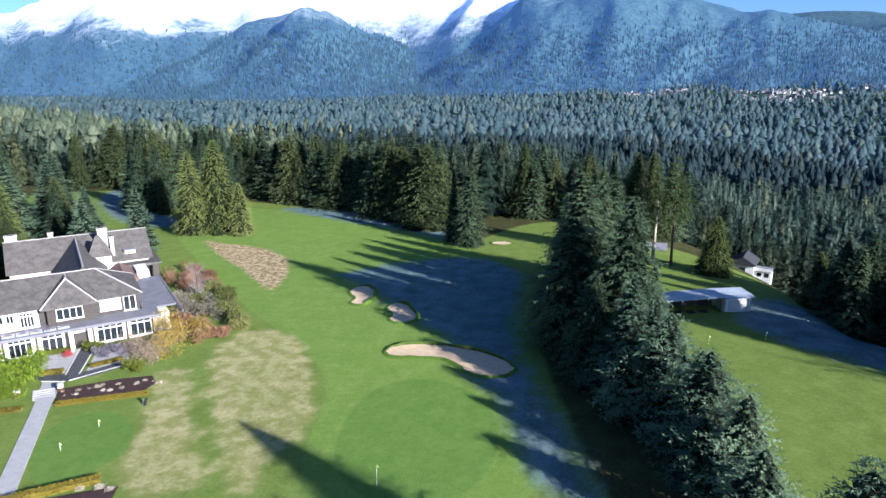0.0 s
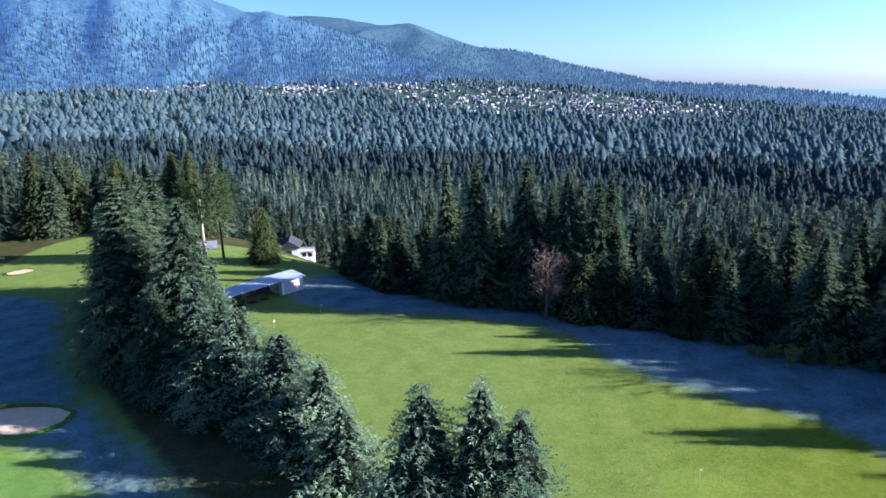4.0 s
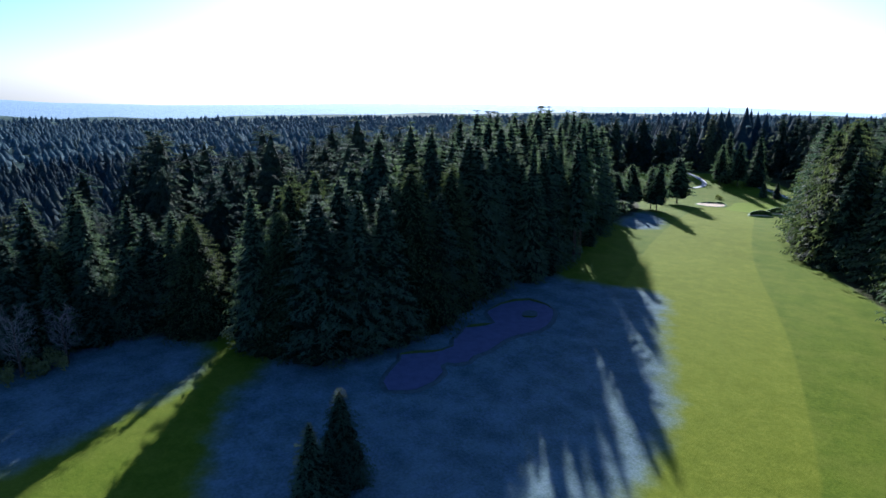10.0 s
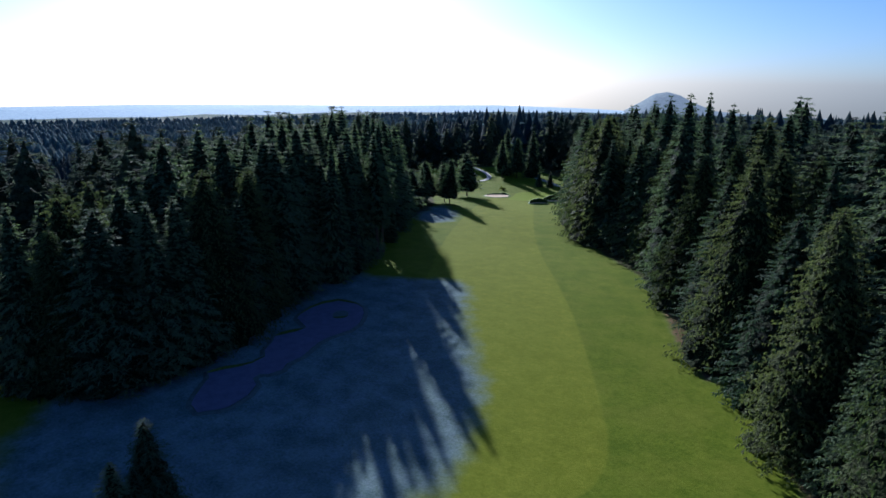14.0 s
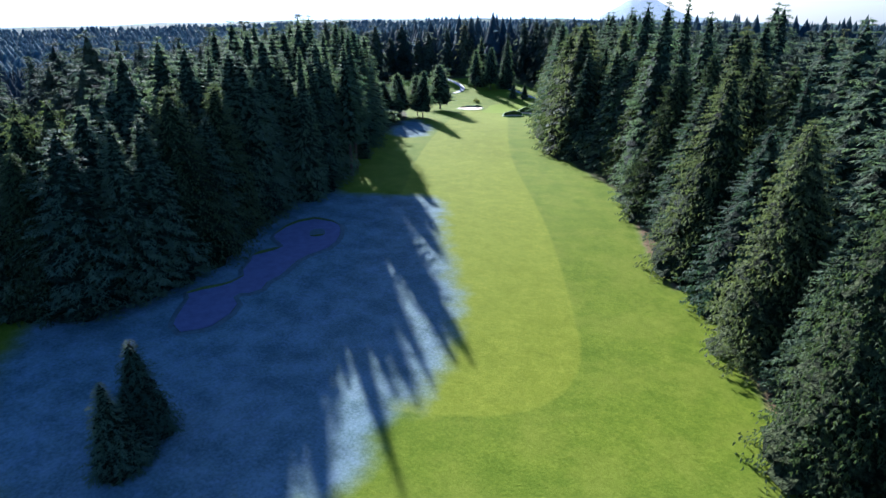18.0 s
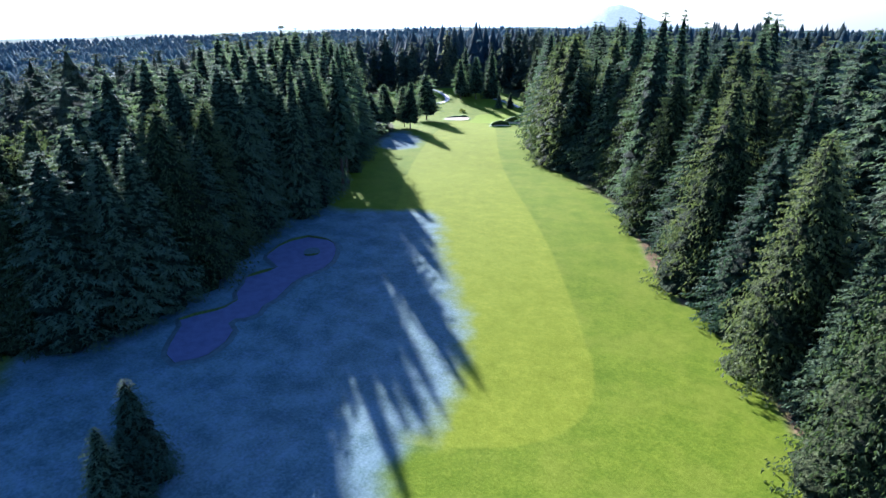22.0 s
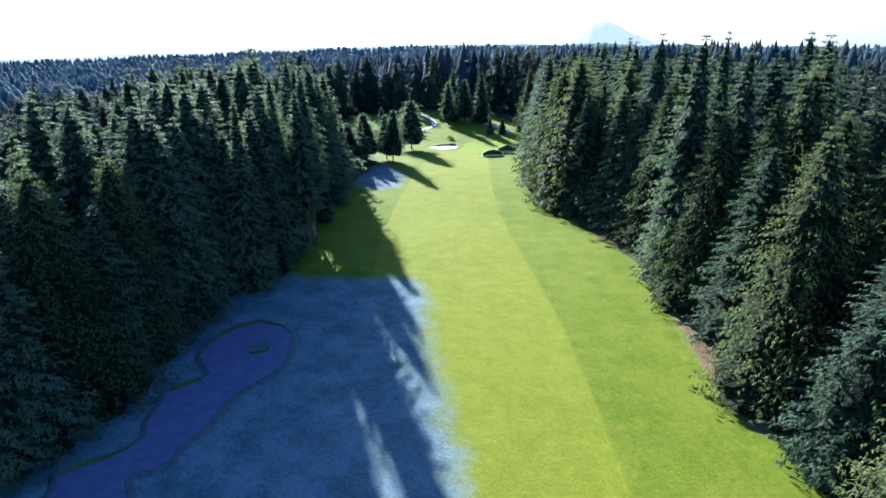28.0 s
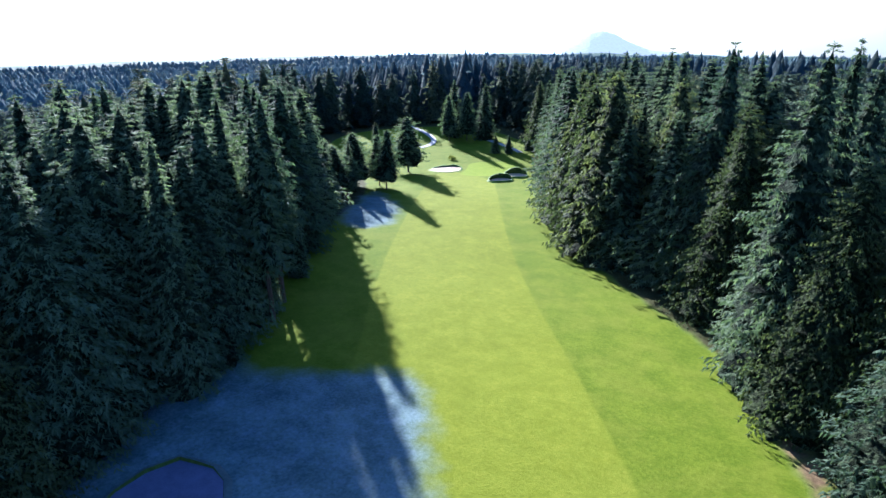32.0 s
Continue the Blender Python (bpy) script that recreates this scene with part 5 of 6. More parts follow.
bunker("deep greenside bunker with a dark steep face", [(110.5, -230.5), (106, -230.5), (103, -234), (106, -239), (110.5, -237)], M_SAND, M_LIP, 2.0, back=(0.6, -0.8))
bunker("broad pale bunker beside the far green", [(135.5, -225.5), (130, -224), (126.5, -229), (127.5, -235), (131, -237.5), (136, -232)], M_SAND, M_LIP, 0.8, back=(0.2, -1.0))


# ---- flags ----
def flag(x, y, high, label):
    t = thing("golf_flag", label, "flag", "flags on the greens", at=pose(x, y, gz(x, y)))
    v, f = lathe([0.02, 0.018, 0.014], [0.0, high * 0.5, high], 8)
    part("pole", mesh_of("pole", v, f, M_WHITE, True), None, t)
    k = [(0.02 + i * 0.042, 0.03 * math.sin(i * 1.1), high - 0.02 - 0.02 * i) for i in range(6)]
    v = k + [(x_, y_, z_ - 0.18) for x_, y_, z_ in k] + [(x_, y_ + 0.012, z_) for x_, y_, z_ in k] + [(x_, y_ + 0.012, z_ - 0.18) for x_, y_, z_ in k]
    fs = [(i, i + 1, i + 7, i + 6) for i in range(5)] + [(i + 12, i + 18, i + 19, i + 13) for i in range(5)]
    part("cloth", mesh_of("cloth", v, fs, M_FLAG), None, t, "yellow cloth")
    v, f = lathe([0.054, 0.054], [-0.05, 0.012], 12)
    part("cup", mesh_of("cup", v, f, M_WHITE), None, t)
    return t


flag(-6.9, 55, 2.4, "white flagstick with a yellow flag on the large green")
flag(-42.8, 61.2, 0.95, "short flagstick with a yellow flag on the practice green")
flag(-41.2, 66.2, 0.95, "short flagstick with a yellow flag on the practice green")
flag(54.3, 24.2, 2.0, "white flagstick on the range target green")
flag(50.7, 92.1, 1.5, "white marker flag on the frosted range")
flag(41.3, 91.1, 1.3, "white marker flag on the range turf")


# ---- shrubs and bare trees ----
def leafy(seed, count, rx, ry, rz, size, blades=2, flat=0.55):
    """Leaf sprays through a lumpy dome."""
    rng = np.random.default_rng(seed)
    lumps = rng.normal(0, 0.5, (7, 3)) * np.array([rx, ry, rz * 0.6])
    lumps[:, 2] = np.abs(lumps[:, 2]) + 0.3 * rz
    d = rng.normal(0, 1, (count, 3))
    d /= np.linalg.norm(d, axis=1)[:, None]
    p = lumps[rng.integers(7, size=count)] + d * np.array([rx, ry, rz]) * (0.5 * rng.random((count, 1)) ** 0.4)
    p[:, 2] = np.maximum(p[:, 2], 0.08)
    v, f = sprays(rng, p, d * 0.8 + np.array([0, 0, 0.3]), flat, 0.1, 0.4, blades)
    return np.repeat(p, 3 * blades, 0) + v * size, f


def stems(rng, seeds, depth, length, thick, spread, material_sides=4):
    """A branching bundle of tapered limbs: each limb forks, the forks are shorter and thinner."""
    v, f = [], []

    def limb(p, d, ln, r, left):
        d = d / (np.linalg.norm(d) + 1e-9)
        q = p + d * ln
        a = np.cross(d, (0.3, 0.7, 0.64))
        a /= np.linalg.norm(a) + 1e-9
        b = np.cross(d, a)
        k = len(v)
        for c, rr in ((p, r), (q, r * 0.62)):
            for i in range(material_sides):
                t = i * 2 * math.pi / material_sides
                v.append(c + (a * math.cos(t) + b * math.sin(t)) * rr)
        for i in range(material_sides):
            j = (i + 1) % material_sides
            f.append((k + i, k + j, k + material_sides + j, k + material_sides + i))
        if left:
            for _ in range(rng.integers(2, 4)):
                limb(p + d * ln * rng.uniform(0.55, 1.0), d + rng.normal(0, spread, 3) + np.array([0, 0, 0.12]), ln * rng.uniform(0.6, 0.85), r * 0.6, left - 1)

    for p, d in seeds:
        limb(np.array(p, float), np.array(d, float), length, thick, depth)
    return np.array(v), np.array(f)


def shrub(name, label, leaf, seed, count, rx, ry, rz, size, category="shrub"):
    t = thing(name, label, category, "shrubs by the clubhouse")
    rng = np.random.default_rng(seed)
    v, f = stems(rng, [((0, 0, 0), (rng.normal(0, 0.4), rng.normal(0, 0.4), 1)) for _ in range(5)], 2, rz * 0.4, 0.05, 0.5)
    part("stems", mesh_of("stems", v, f, M_TWIG), None, t)
    part("foliage", mesh_of("foliage", *leafy(seed, count, rx, ry, rz, size), leaf), None, t)
    return t


def set_down(t, x, y, turn=0.0, scale=1.0):
    t.matrix_basis = pose(x, y, gz(x, y) - 0.05, 0, 0, turn) @ Matrix.Scale(scale, 4)
    return t


def repeat(t, places):
    first = places[0]
    for x, y, turn, s in places[1:]:
        c = copy_thing(t, Matrix.Identity(4))
        c.matrix_basis = pose(x, y, gz(x, y) - 0.05, 0, 0, turn) @ Matrix.Scale(s, 4)
    set_down(t, *first)


repeat(shrub("olive_shrub", "rounded olive green shrub on the slope", M_OLIVE, 1, 1500, 2.2, 2.0, 2.2, 0.3), [(-41, 110, 0, 1.2), (-38.5, 105, 50, 1.15), (-36, 101, 110, 1.1), (-43, 115, 200, 1.0), (-46, 110, 20, 1.0), (-34, 98, 70, 1.0), (-60, 129, 10, 0.9), (-57, 133, 80, 0.8), (-46, 118, 0, 1.0)])
repeat(shrub("rusty_shrub", "rusty brown twiggy shrub on the slope", M_RUST, 2, 1500, 2.5, 2.0, 1.7, 0.27), [(-44, 99, 30, 1.2), (-40.5, 97, 0, 1.2), (-37, 94.5, 90, 1.1), (-52, 120, 10, 1.4), (-48.5, 121, 60, 1.3), (-54, 126, 45, 1.2), (-47, 101, 100, 0.9), (-50, 126, 0, 1.2), (-55, 131, 0, 1.1)])
repeat(shrub("bare_grey_shrub", "bare grey twiggy shrub by the house", M_GREY, 3, 1200, 2.3, 2.1, 2.2, 0.25), [(-49.5, 110, 0, 1.3), (-46, 105, 60, 1.2), (-49, 115, 120, 1.2), (-43, 104, 15, 1.1)])
repeat(shrub("golden_tree", "small tree with thin golden autumn leaves", M_GOLD, 4, 800, 2.7, 2.5, 3.2, 0.27, "tree"), [(-45.2, 94.5, 0, 1.15), (-42, 91.5, 60, 1.0), (-42.5, 87.5, 0, 0.9), (-40.2, 94, 140, 0.9)])
repeat(shrub("tan_tree", "spreading small tree with dry tan leaves", M_TAN, 5, 900, 2.8, 2.6, 2.8, 0.24, "tree"), [(-47.2, 89.2, 0, 1.0), (-44, 88.5, 60, 1.1), (-45.4, 86.6, 120, 0.8), (-41.5, 93, 0, 1.0), (-43.2, 85, 50, 0.8)])
repeat(shrub("lime_shrub", "large bright green rounded shrub by the steps", M_LIME, 6, 2000, 2.6, 2.4, 2.4, 0.32), [(-58.5, 76.5, 0, 1.3), (-61.5, 77.5, 70, 1.25), (-56.2, 74.4, 140, 0.9), (-60, 72.5, 30, 1.2), (-64.5, 75, 10, 1.4)])
repeat(shrub("green_shrub", "small dense green shrub by the entrance", M_BOX, 7, 700, 1.0, 1.0, 1.3, 0.28), [(-53.6, 88.6, 0, 1.2), (-44.2, 82, 0, 1.2)])
repeat(shrub("heather_bush", "low purple-grey heather bush in the forecourt", M_PURPLE, 8, 700, 1.6, 1.2, 0.9, 0.25), [(-60.4, 83.4, 20, 1.2), (-61.6, 81.8, 70, 1.1), (-51, 88, 0, 1.3), (-48.8, 88.6, 60, 1.1)])
repeat(shrub("flowering_shrub", "small shrub with red flowers by the entrance", M_REDBLOOM, 9, 300, 0.6, 0.6, 0.8, 0.22), [(-56.8, 86.3, 0, 1.0)])
rng = np.random.default_rng(12)
bloom = shrub("bed_plant", "low pale plant in the dark bed", M_BLOOM, 10, 160, 0.4, 0.4, 0.32, 0.16, "plant")
repeat(bloom, [(-50.5 + 11 * k / 15 + rng.uniform(-0.4, 0.4), 73.8 + 3.6 * k / 15 + rng.uniform(-1.0, 1.2), rng.uniform(0, 360), rng.uniform(0.7, 1.3)) for k in range(16)] + [(-36.5, 54.2, 0, 1.1), (-34.6, 54.4, 0, 1.3), (-33.4, 54.0, 0, 1.2)])
for x, y in ((-82, 137), (-93, 128), (-98, 118), (-104, 140), (-88, 150), (-75, 148), (-100, 158)):
    plant("cedar" if x < -90 else "spruce", x, y, 13 + 5 * rng.random(), rng, 1.5)
    PLANTED.append((x, y))


def bare_tree(label, x, y, high, seed, material, spread=0.42):
    t = thing("bare_tree", label, "tree", at=pose(x, y, gz(x, y) - 0.1))
    rng = np.random.default_rng(seed)
    v, f = lathe(np.array([0.028, 0.02, 0.012, 0.004]) * high, np.array([0, 0.25, 0.6, 0.97]) * high, 7)
    part("trunk", mesh_of("trunk", v, f, M_BARK, True), None, t)
    seeds = []
    for k in range(34):
        h = high * (0.22 + 0.68 * k / 34)
        a = k * 2.4
        seeds.append(((0, 0, h), (math.cos(a), math.sin(a), 0.85)))
    v, f = stems(rng, seeds, 4, high * 0.15, 0.0042 * high, spread, 3)
    part("crown", mesh_of("crown", v, f, material), None, t, "bare branching crown")
    return t


M_REDTWIG = bark("reddish_bare_twigs", (0.25, 0.17, 0.15))
M_GREYTWIG = bark("grey_bare_twigs", (0.3, 0.26, 0.24))
bare_tree("bare reddish tree before the dark wood", 77.5, 63.5, 11.5, 1, M_REDTWIG)
bare_tree("bare grey tree at the wood's edge", 100, 13.5, 16, 2, M_GREYTWIG)
bare_tree("bare grey tree at the wood's edge", 99, 18.5, 14, 3, M_GREYTWIG)
bare_tree("small bare pale tree at the wood's edge", 95.5, -0.5, 9, 4, M_BARK_PALE)
bare_tree("small bare tree at the wood's edge", 96.5, -6, 8, 5, M_GREYTWIG)
bare_tree("bare reddish shrub tree by the far green", 99.5, -232, 8, 6, M_REDTWIG)
bare_tree("bare grey tree among the slope shrubs", -47.5, 113, 6.5, 7, M_GREYTWIG)
repeat(shrub("dark_shrub", "small dark rounded shrub behind the far green", M_BOX, 15, 500, 1.1, 1.0, 1.3, 0.3), [(138, -247.5, 0, 1.1), (158, -254, 40, 1.3)])
repeat(shrub("edge_shrub", "pale yellow-green shrub under the trees", M_OLIVE, 14, 500, 1.6, 1.4, 1.8, 0.4), [(92, 29.5, 0, 1.3), (94, 27, 60, 1.0), (96, 14, 0, 1.2), (95, 1.5, 0, 1.1), (96.5, -2, 90, 1.2), (96, -5, 0, 0.9), (90, 33, 0, 0.8)])
pole = thing("dead_trunk", "pale bare dead tree trunk", "tree", at=pose(48.5, 141, gz(48.5, 141)))
v, f = lathe([0.5, 0.36, 0.28, 0.12], [-0.2, 5, 11, 15.5], 8, 0.01)
part("trunk", mesh_of("trunk", v, f, M_BARK_PALE, True), None, pole)


# ---- the clubhouse ----
HOUSE = thing("clubhouse", "large half-timbered clubhouse with grey shingled hip roofs", "building", at=pose(-47.8, 95.4, 0.0, 0, 0, 32.86))
part("ground_floor_wall", boxed(-46, 0, 0, 20, -0.5, 3.4), M_CREAM, HOUSE)
part("terrace_wall", boxed(0.0, 2.6, 1.0, 21, -0.5, 3.1), M_CREAM, HOUSE)
part("flat_roof", boxed(-46.5, 1.0, -1.3, 2.8, 3.44, 3.74, bevel=0.04), M_LEAD, HOUSE, "grey flat roofing over the front rooms")
part("terrace_roof", boxed(-1.2, 4.2, 2.82, 22, 3.42, 3.7, bevel=0.04), M_LEAD, HOUSE, "grey flat roofing along the side")
part("gutter", boxed(4.22, 4.5, -1.4, 22, 3.36, 3.8, bevel=0.05), M_LEAD, HOUSE)
part("gutter", boxed(-46.5, 1.1, -1.56, -1.32, 3.34, 3.8, bevel=0.05), M_LEAD, HOUSE)
part("upper_wall", boxed(-46, -1.6, 2.6, 14, 3.5, 6.6), M_TIMBER, HOUSE, "dark panelled upper wall")
part("upper_wall", boxed(-24, -15.5, 2.3, 2.58, 3.76, 6.5), M_CREAM, HOUSE, "white half-timbered gallery wall")
part("main_roof", hip_roof(-46, -1.6, 2.6, 14, 6.55, 10.0, 0.0, 6.0, 0.7), M_SHINGLE, HOUSE)
part("front_gable_roof", hip_roof(-14.6, -8.0, 1.2, 9, 6.58, 9.9, 4.3, 0.0, 0.6, "y"), M_SHINGLE, HOUSE)
part("front_gable_wall", boxed(-14.4, -8.2, 1.5, 2.58, 3.76, 6.56), M_TIMBER, HOUSE)
part("back_wall", boxed(-20, 4.0, 32, 43, -0.5, 5.2), M_CREAM, HOUSE)
part("back_roof", hip_roof(-20, 4.2, 31.5, 43.5, 5.25, 10.1, 0.0, 0.0, 0.5), M_SHINGLE, HOUSE)
part("lower_roof", boxed(-2.4, 4.2, 28.2, 31.0, 4.4, 4.9), M_SHINGLE, HOUSE)
part("side_porch_wall", boxed(4.25, 5.4, 29, 40, -0.5, 4.4), M_TIMBER, HOUSE, "dark half-timbered side wall")
part("side_porch_roof", boxed(4.0, 6.0, 28.6, 40.4, 4.42, 4.7), M_SHINGLE, HOUSE)
part("link_wall", boxed(-12.2, -4.8, 13, 31.4, -0.5, 5.2), M_CREAM, HOUSE)
part("link_roof", hip_roof(-12.6, -4.4, 12, 37.5, 5.2, 9.7, 0.0, 0.0, 0.4, "y"), M_SHINGLE, HOUSE)
part("stair_wing_wall", boxed(-4.2, 0.4, 20.4, 28, -0.5, 3.9), M_CREAM, HOUSE)
part("stair_wing_roof", hip_roof(-4.2, 0.4, 20, 28, 3.95, 5.6, 1.5, 0.0, 0.3, "y"), plain("red_brown_shingles", (0.16, 0.1, 0.09), 0.8, 0.2, 1.5), HOUSE, "red-brown shingled roof")
part("tower_wall", boxed(-6.7, -3.0, 28.6, 32.4, 4.5, 7.3), M_WHITE, HOUSE)
part("tower_roof", hip_roof(-6.8, -2.9, 28.4, 32.6, 7.3, 11.0, 1.9, 1.9, 0.25), M_SHINGLE, HOUSE)
part("side_gable_wall", boxed(0.6, 2.7, 22.5, 28.1, -0.5, 4.9), M_WHITE, HOUSE)
part("courtyard_wall", boxed(-34, -13.1, 14.02, 31.4, -0.5, 4.2), M_CREAM, HOUSE)
part("courtyard_roof", boxed(-34, -13.1, 14.02, 31.4, 4.22, 4.5), M_LEAD, HOUSE)
for x0, y0, w, h in ((-20.2, 38.6, 2.0, 11.0), (-4.6, 33.2, 1.7, 11.7), (-2.7, 32.2, 0.7, 10.0), (-13.0, 38, 0.9, 11.0)):
    c = part("chimney", boxed(x0, x0 + w, y0, y0 + w * 0.8, 5, h, bevel=0.03), M_STONE, HOUSE)
    part("cap", boxed(x0 - 0.12, x0 + w + 0.12, y0 - 0.12, y0 + w * 0.8 + 0.12, h + 0.003, h + 0.22, bevel=0.03), M_STONE, c)
    part("pot", boxed(x0 + w * 0.3, x0 + w * 0.7, y0 + w * 0.2, y0 + w * 0.6, h + 0.23, h + 0.55, bevel=0.05), M_TIMBER, c)
dormer = part("dormer", boxed(-0.2, 1.7, 32.2, 33.8, 5.9, 7.1), M_WHITE, HOUSE, "small white dormer")
part("dormer_roof", boxed(-0.4, 1.9, 31.9, 34.2, 7.12, 7.28), M_LEAD, dormer)
for x0, y0, w, d, h in ((-30, 16, 3.0, 2.0, 1.3), (-26, 20, 5.0, 0.9, 0.9), (-31, 24, 6.5, 1.1, 1.0), (-20, 17, 2.2, 2.2, 1.6), (-17, 25, 4.0, 1.0, 0.8), (-24, 27, 2.0, 2.0, 1.2)):
    part("roof_duct", boxed(x0, x0 + w, y0, y0 + d, 4.5, 4.5 + h, bevel=0.08), M_METAL, HOUSE)


def ridge_cap(p, q, wide=0.16):
    """A row of pale capping along a ridge or hip."""
    p, q = Vector(p), Vector(q)
    d = (q - p).normalized()
    s = d.cross(Vector((0, 0, 1))).normalized() * wide
    u = s.cross(d).normalized() * 0.07
    v = [p - s - u, p + s - u, p + u, q - s - u, q + s - u, q + u]
    part("ridge_cap", solid([tuple(w) for w in v], [(0, 1, 2), (3, 5, 4), (0, 2, 5, 3), (1, 4, 5, 2), (0, 3, 4, 1)]), M_CAP, HOUSE)


M_CAP = plain("pale_ridge_capping", (0.34, 0.32, 0.3), 0.85, 0.2, 2.0)
for p, q in (((-46.7, 8.3, 10.25), (-6.9, 8.3, 10.25)), ((-6.9, 8.3, 10.25), (-0.9, 1.9, 6.8)), ((-6.9, 8.3, 10.25), (-0.9, 14.7, 6.8)), ((-11.3, 4.9, 10.15), (-11.3, 8.2, 10.15)), ((-11.3, 4.9, 10.15), (-15.2, 0.6, 6.83)),
             ((-11.3, 4.9, 10.15), (-7.4, 0.6, 6.83)), ((-20.5, 37.5, 10.35), (4.7, 37.5, 10.35)), ((-8.5, 11.8, 9.95), (-8.5, 37.0, 9.95))):
    ridge_cap(p, q)


def casement(x0, x1, z0, z1, y, panes, rails=1, material=None, blind=False):
    """A window in the front: a white frame that stands proud, with glazing bars and panes."""
    w = part("window", boxed(x0, x1, y - 0.02, y + 0.05, z0, z1), material or M_WHITE, HOUSE)
    k = (x1 - x0 - 0.1) / panes
    for i in range(panes):
        a, b = x0 + 0.1 + i * k, x0 + i * k + k
        hz = (z1 - z0 - 0.1) / (rails + 1)
        for j in range(rails + 1):
            c, d = z0 + 0.1 + j * hz, z0 + j * hz + hz
            if j == rails and rails:
                c, d = z1 - 0.1 - 0.16 * (z1 - z0), z1 - 0.1
            elif rails:
                d = z1 - 0.2 - 0.2 * (z1 - z0)
                if j:
                    continue
            part("pane", boxed(a, b, y - 0.05, y - 0.022, c, d), M_BLIND if blind else M_GLASS, w)
    part("sill", boxed(x0 - 0.1, x1 + 0.1, y - 0.16, y - 0.021, z0 - 0.1, z0 - 0.003), M_WHITE, w)
    return w


for x0, x1, n in ((-8.2, -4.5, 4), (-3.5, -0.4, 3), (-19.8, -16.8, 4), (-15.6, -12.8, 3), (-24.6, -21.6, 4), (-29.5, -26.4, 4), (-34.4, -31.4, 4), (-39, -36, 4)):
    casement(x0, x1, 0.35, 3.1, -0.02, n)
for x in (-0.2, -4.0, -8.7, -12.4, -16.2, -20.4, -25.6, -30.4, -35.2, -40):
    part("timber_post", boxed(x - 0.14, x + 0.14, -0.1, 0.02, 0.0, 3.4), M_TIMBER, HOUSE)
casement(-13.2, -9.6, 4.5, 6.3, 1.48, 4, 0, None)
casement(-7.2, -4.2, 4.5, 6.3, 2.58, 3, 0, None, True)
casement(-3.8, -2.0, 4.0, 6.4, 2.58, 2, 0)
casement(-17.9, -16.1, 4.0, 6.3, 2.28, 4, 1)
for x0 in (-23.5, -22.2, -20.9, -19.6):
    casement(x0, x0 + 1.0, 5.0, 6.3, 2.28, 2, 0)
entrance = part("door", boxed(-11.4, -9.6, -0.08, 0.06, 0, 2.5), M_TIMBER, HOUSE, "dark double entrance door")
part("handle", boxed(-10.55, -10.5, -0.14, -0.085, 1.0, 1.3), M_METAL, entrance)
part("porch_wall", boxed(-12.0, -11.6, -1.2, -0.001, 0, 3.3), M_CREAM, HOUSE)
part("porch_wall", boxed(-9.4, -9.0, -1.2, -0.001, 0, 3.3), M_CREAM, HOUSE)
for x0, y0, z0, z1, wl in ((2.9, 5, 0.9, 2.6, 4), (2.9, 11, 0.9, 2.6, 4), (2.9, 16, 0.9, 2.6, 3), (2.71, 24, 3.8, 4.7, 3), (5.41, 31, 2.2, 3.8, 3), (5.41, 35.5, 2.2, 3.8, 3)):
    w = part("window", boxed(x0 - 0.3 if x0 < 3 else x0, x0 - 0.24 if x0 < 3 else x0 + 0.05, y0, y0 + wl, z0, z1), M_WHITE, HOUSE)
    part("pane", boxed(x0 - 0.236 if x0 < 3 else x0 + 0.052, x0 - 0.22 if x0 < 3 else x0 + 0.07, y0 + 0.1, y0 + wl - 0.1, z0 + 0.1, z1 - 0.1), M_GLASS, w)
for k in range(5):
    planter = tagged(new("roof_planter"), "frosty low planting box on the flat roof", "planter")
    planter.matrix_basis = HOUSE.matrix_basis @ pose(-19.5 + k * 1.75, -0.2, 3.745)
    part("tray", boxed(-0.8, 0.8, -0.5, 0.5, 0, 0.3, bevel=0.03), M_METAL, planter)
    part("plants", mesh_of("plants", *leafy(40 + k, 160, 0.8, 0.5, 0.5, 0.2), M_PURPLE), None, planter)


# ---- paths, beds and hedges before it ----
def slab(name, label, outline, material, lift, category="path", kind="structure", thick=0.06):
    """A flat piece laid on the ground, with an edge."""
    o = np.array(outline, float)
    n = len(o)
    z = ground_z(o[:, 0], o[:, 1])
    v = [(x, y, zz + lift) for (x, y), zz in zip(o, z)] + [(x, y, zz + lift - thick - 0.5) for (x, y), zz in zip(o, z)]
    bm = solid(v, [tuple(range(n))] + [(i, (i + 1) % n, n + (i + 1) % n, n + i) for i in range(n)])
    me = bpy.data.meshes.new(name)
    bmesh.ops.triangulate(bm, faces=[f for f in bm.faces if len(f.verts) > 4])
    bm.to_mesh(me), bm.free()
    me.materials.append(material)
    return tagged(new(name, me), label, category, kind=kind)


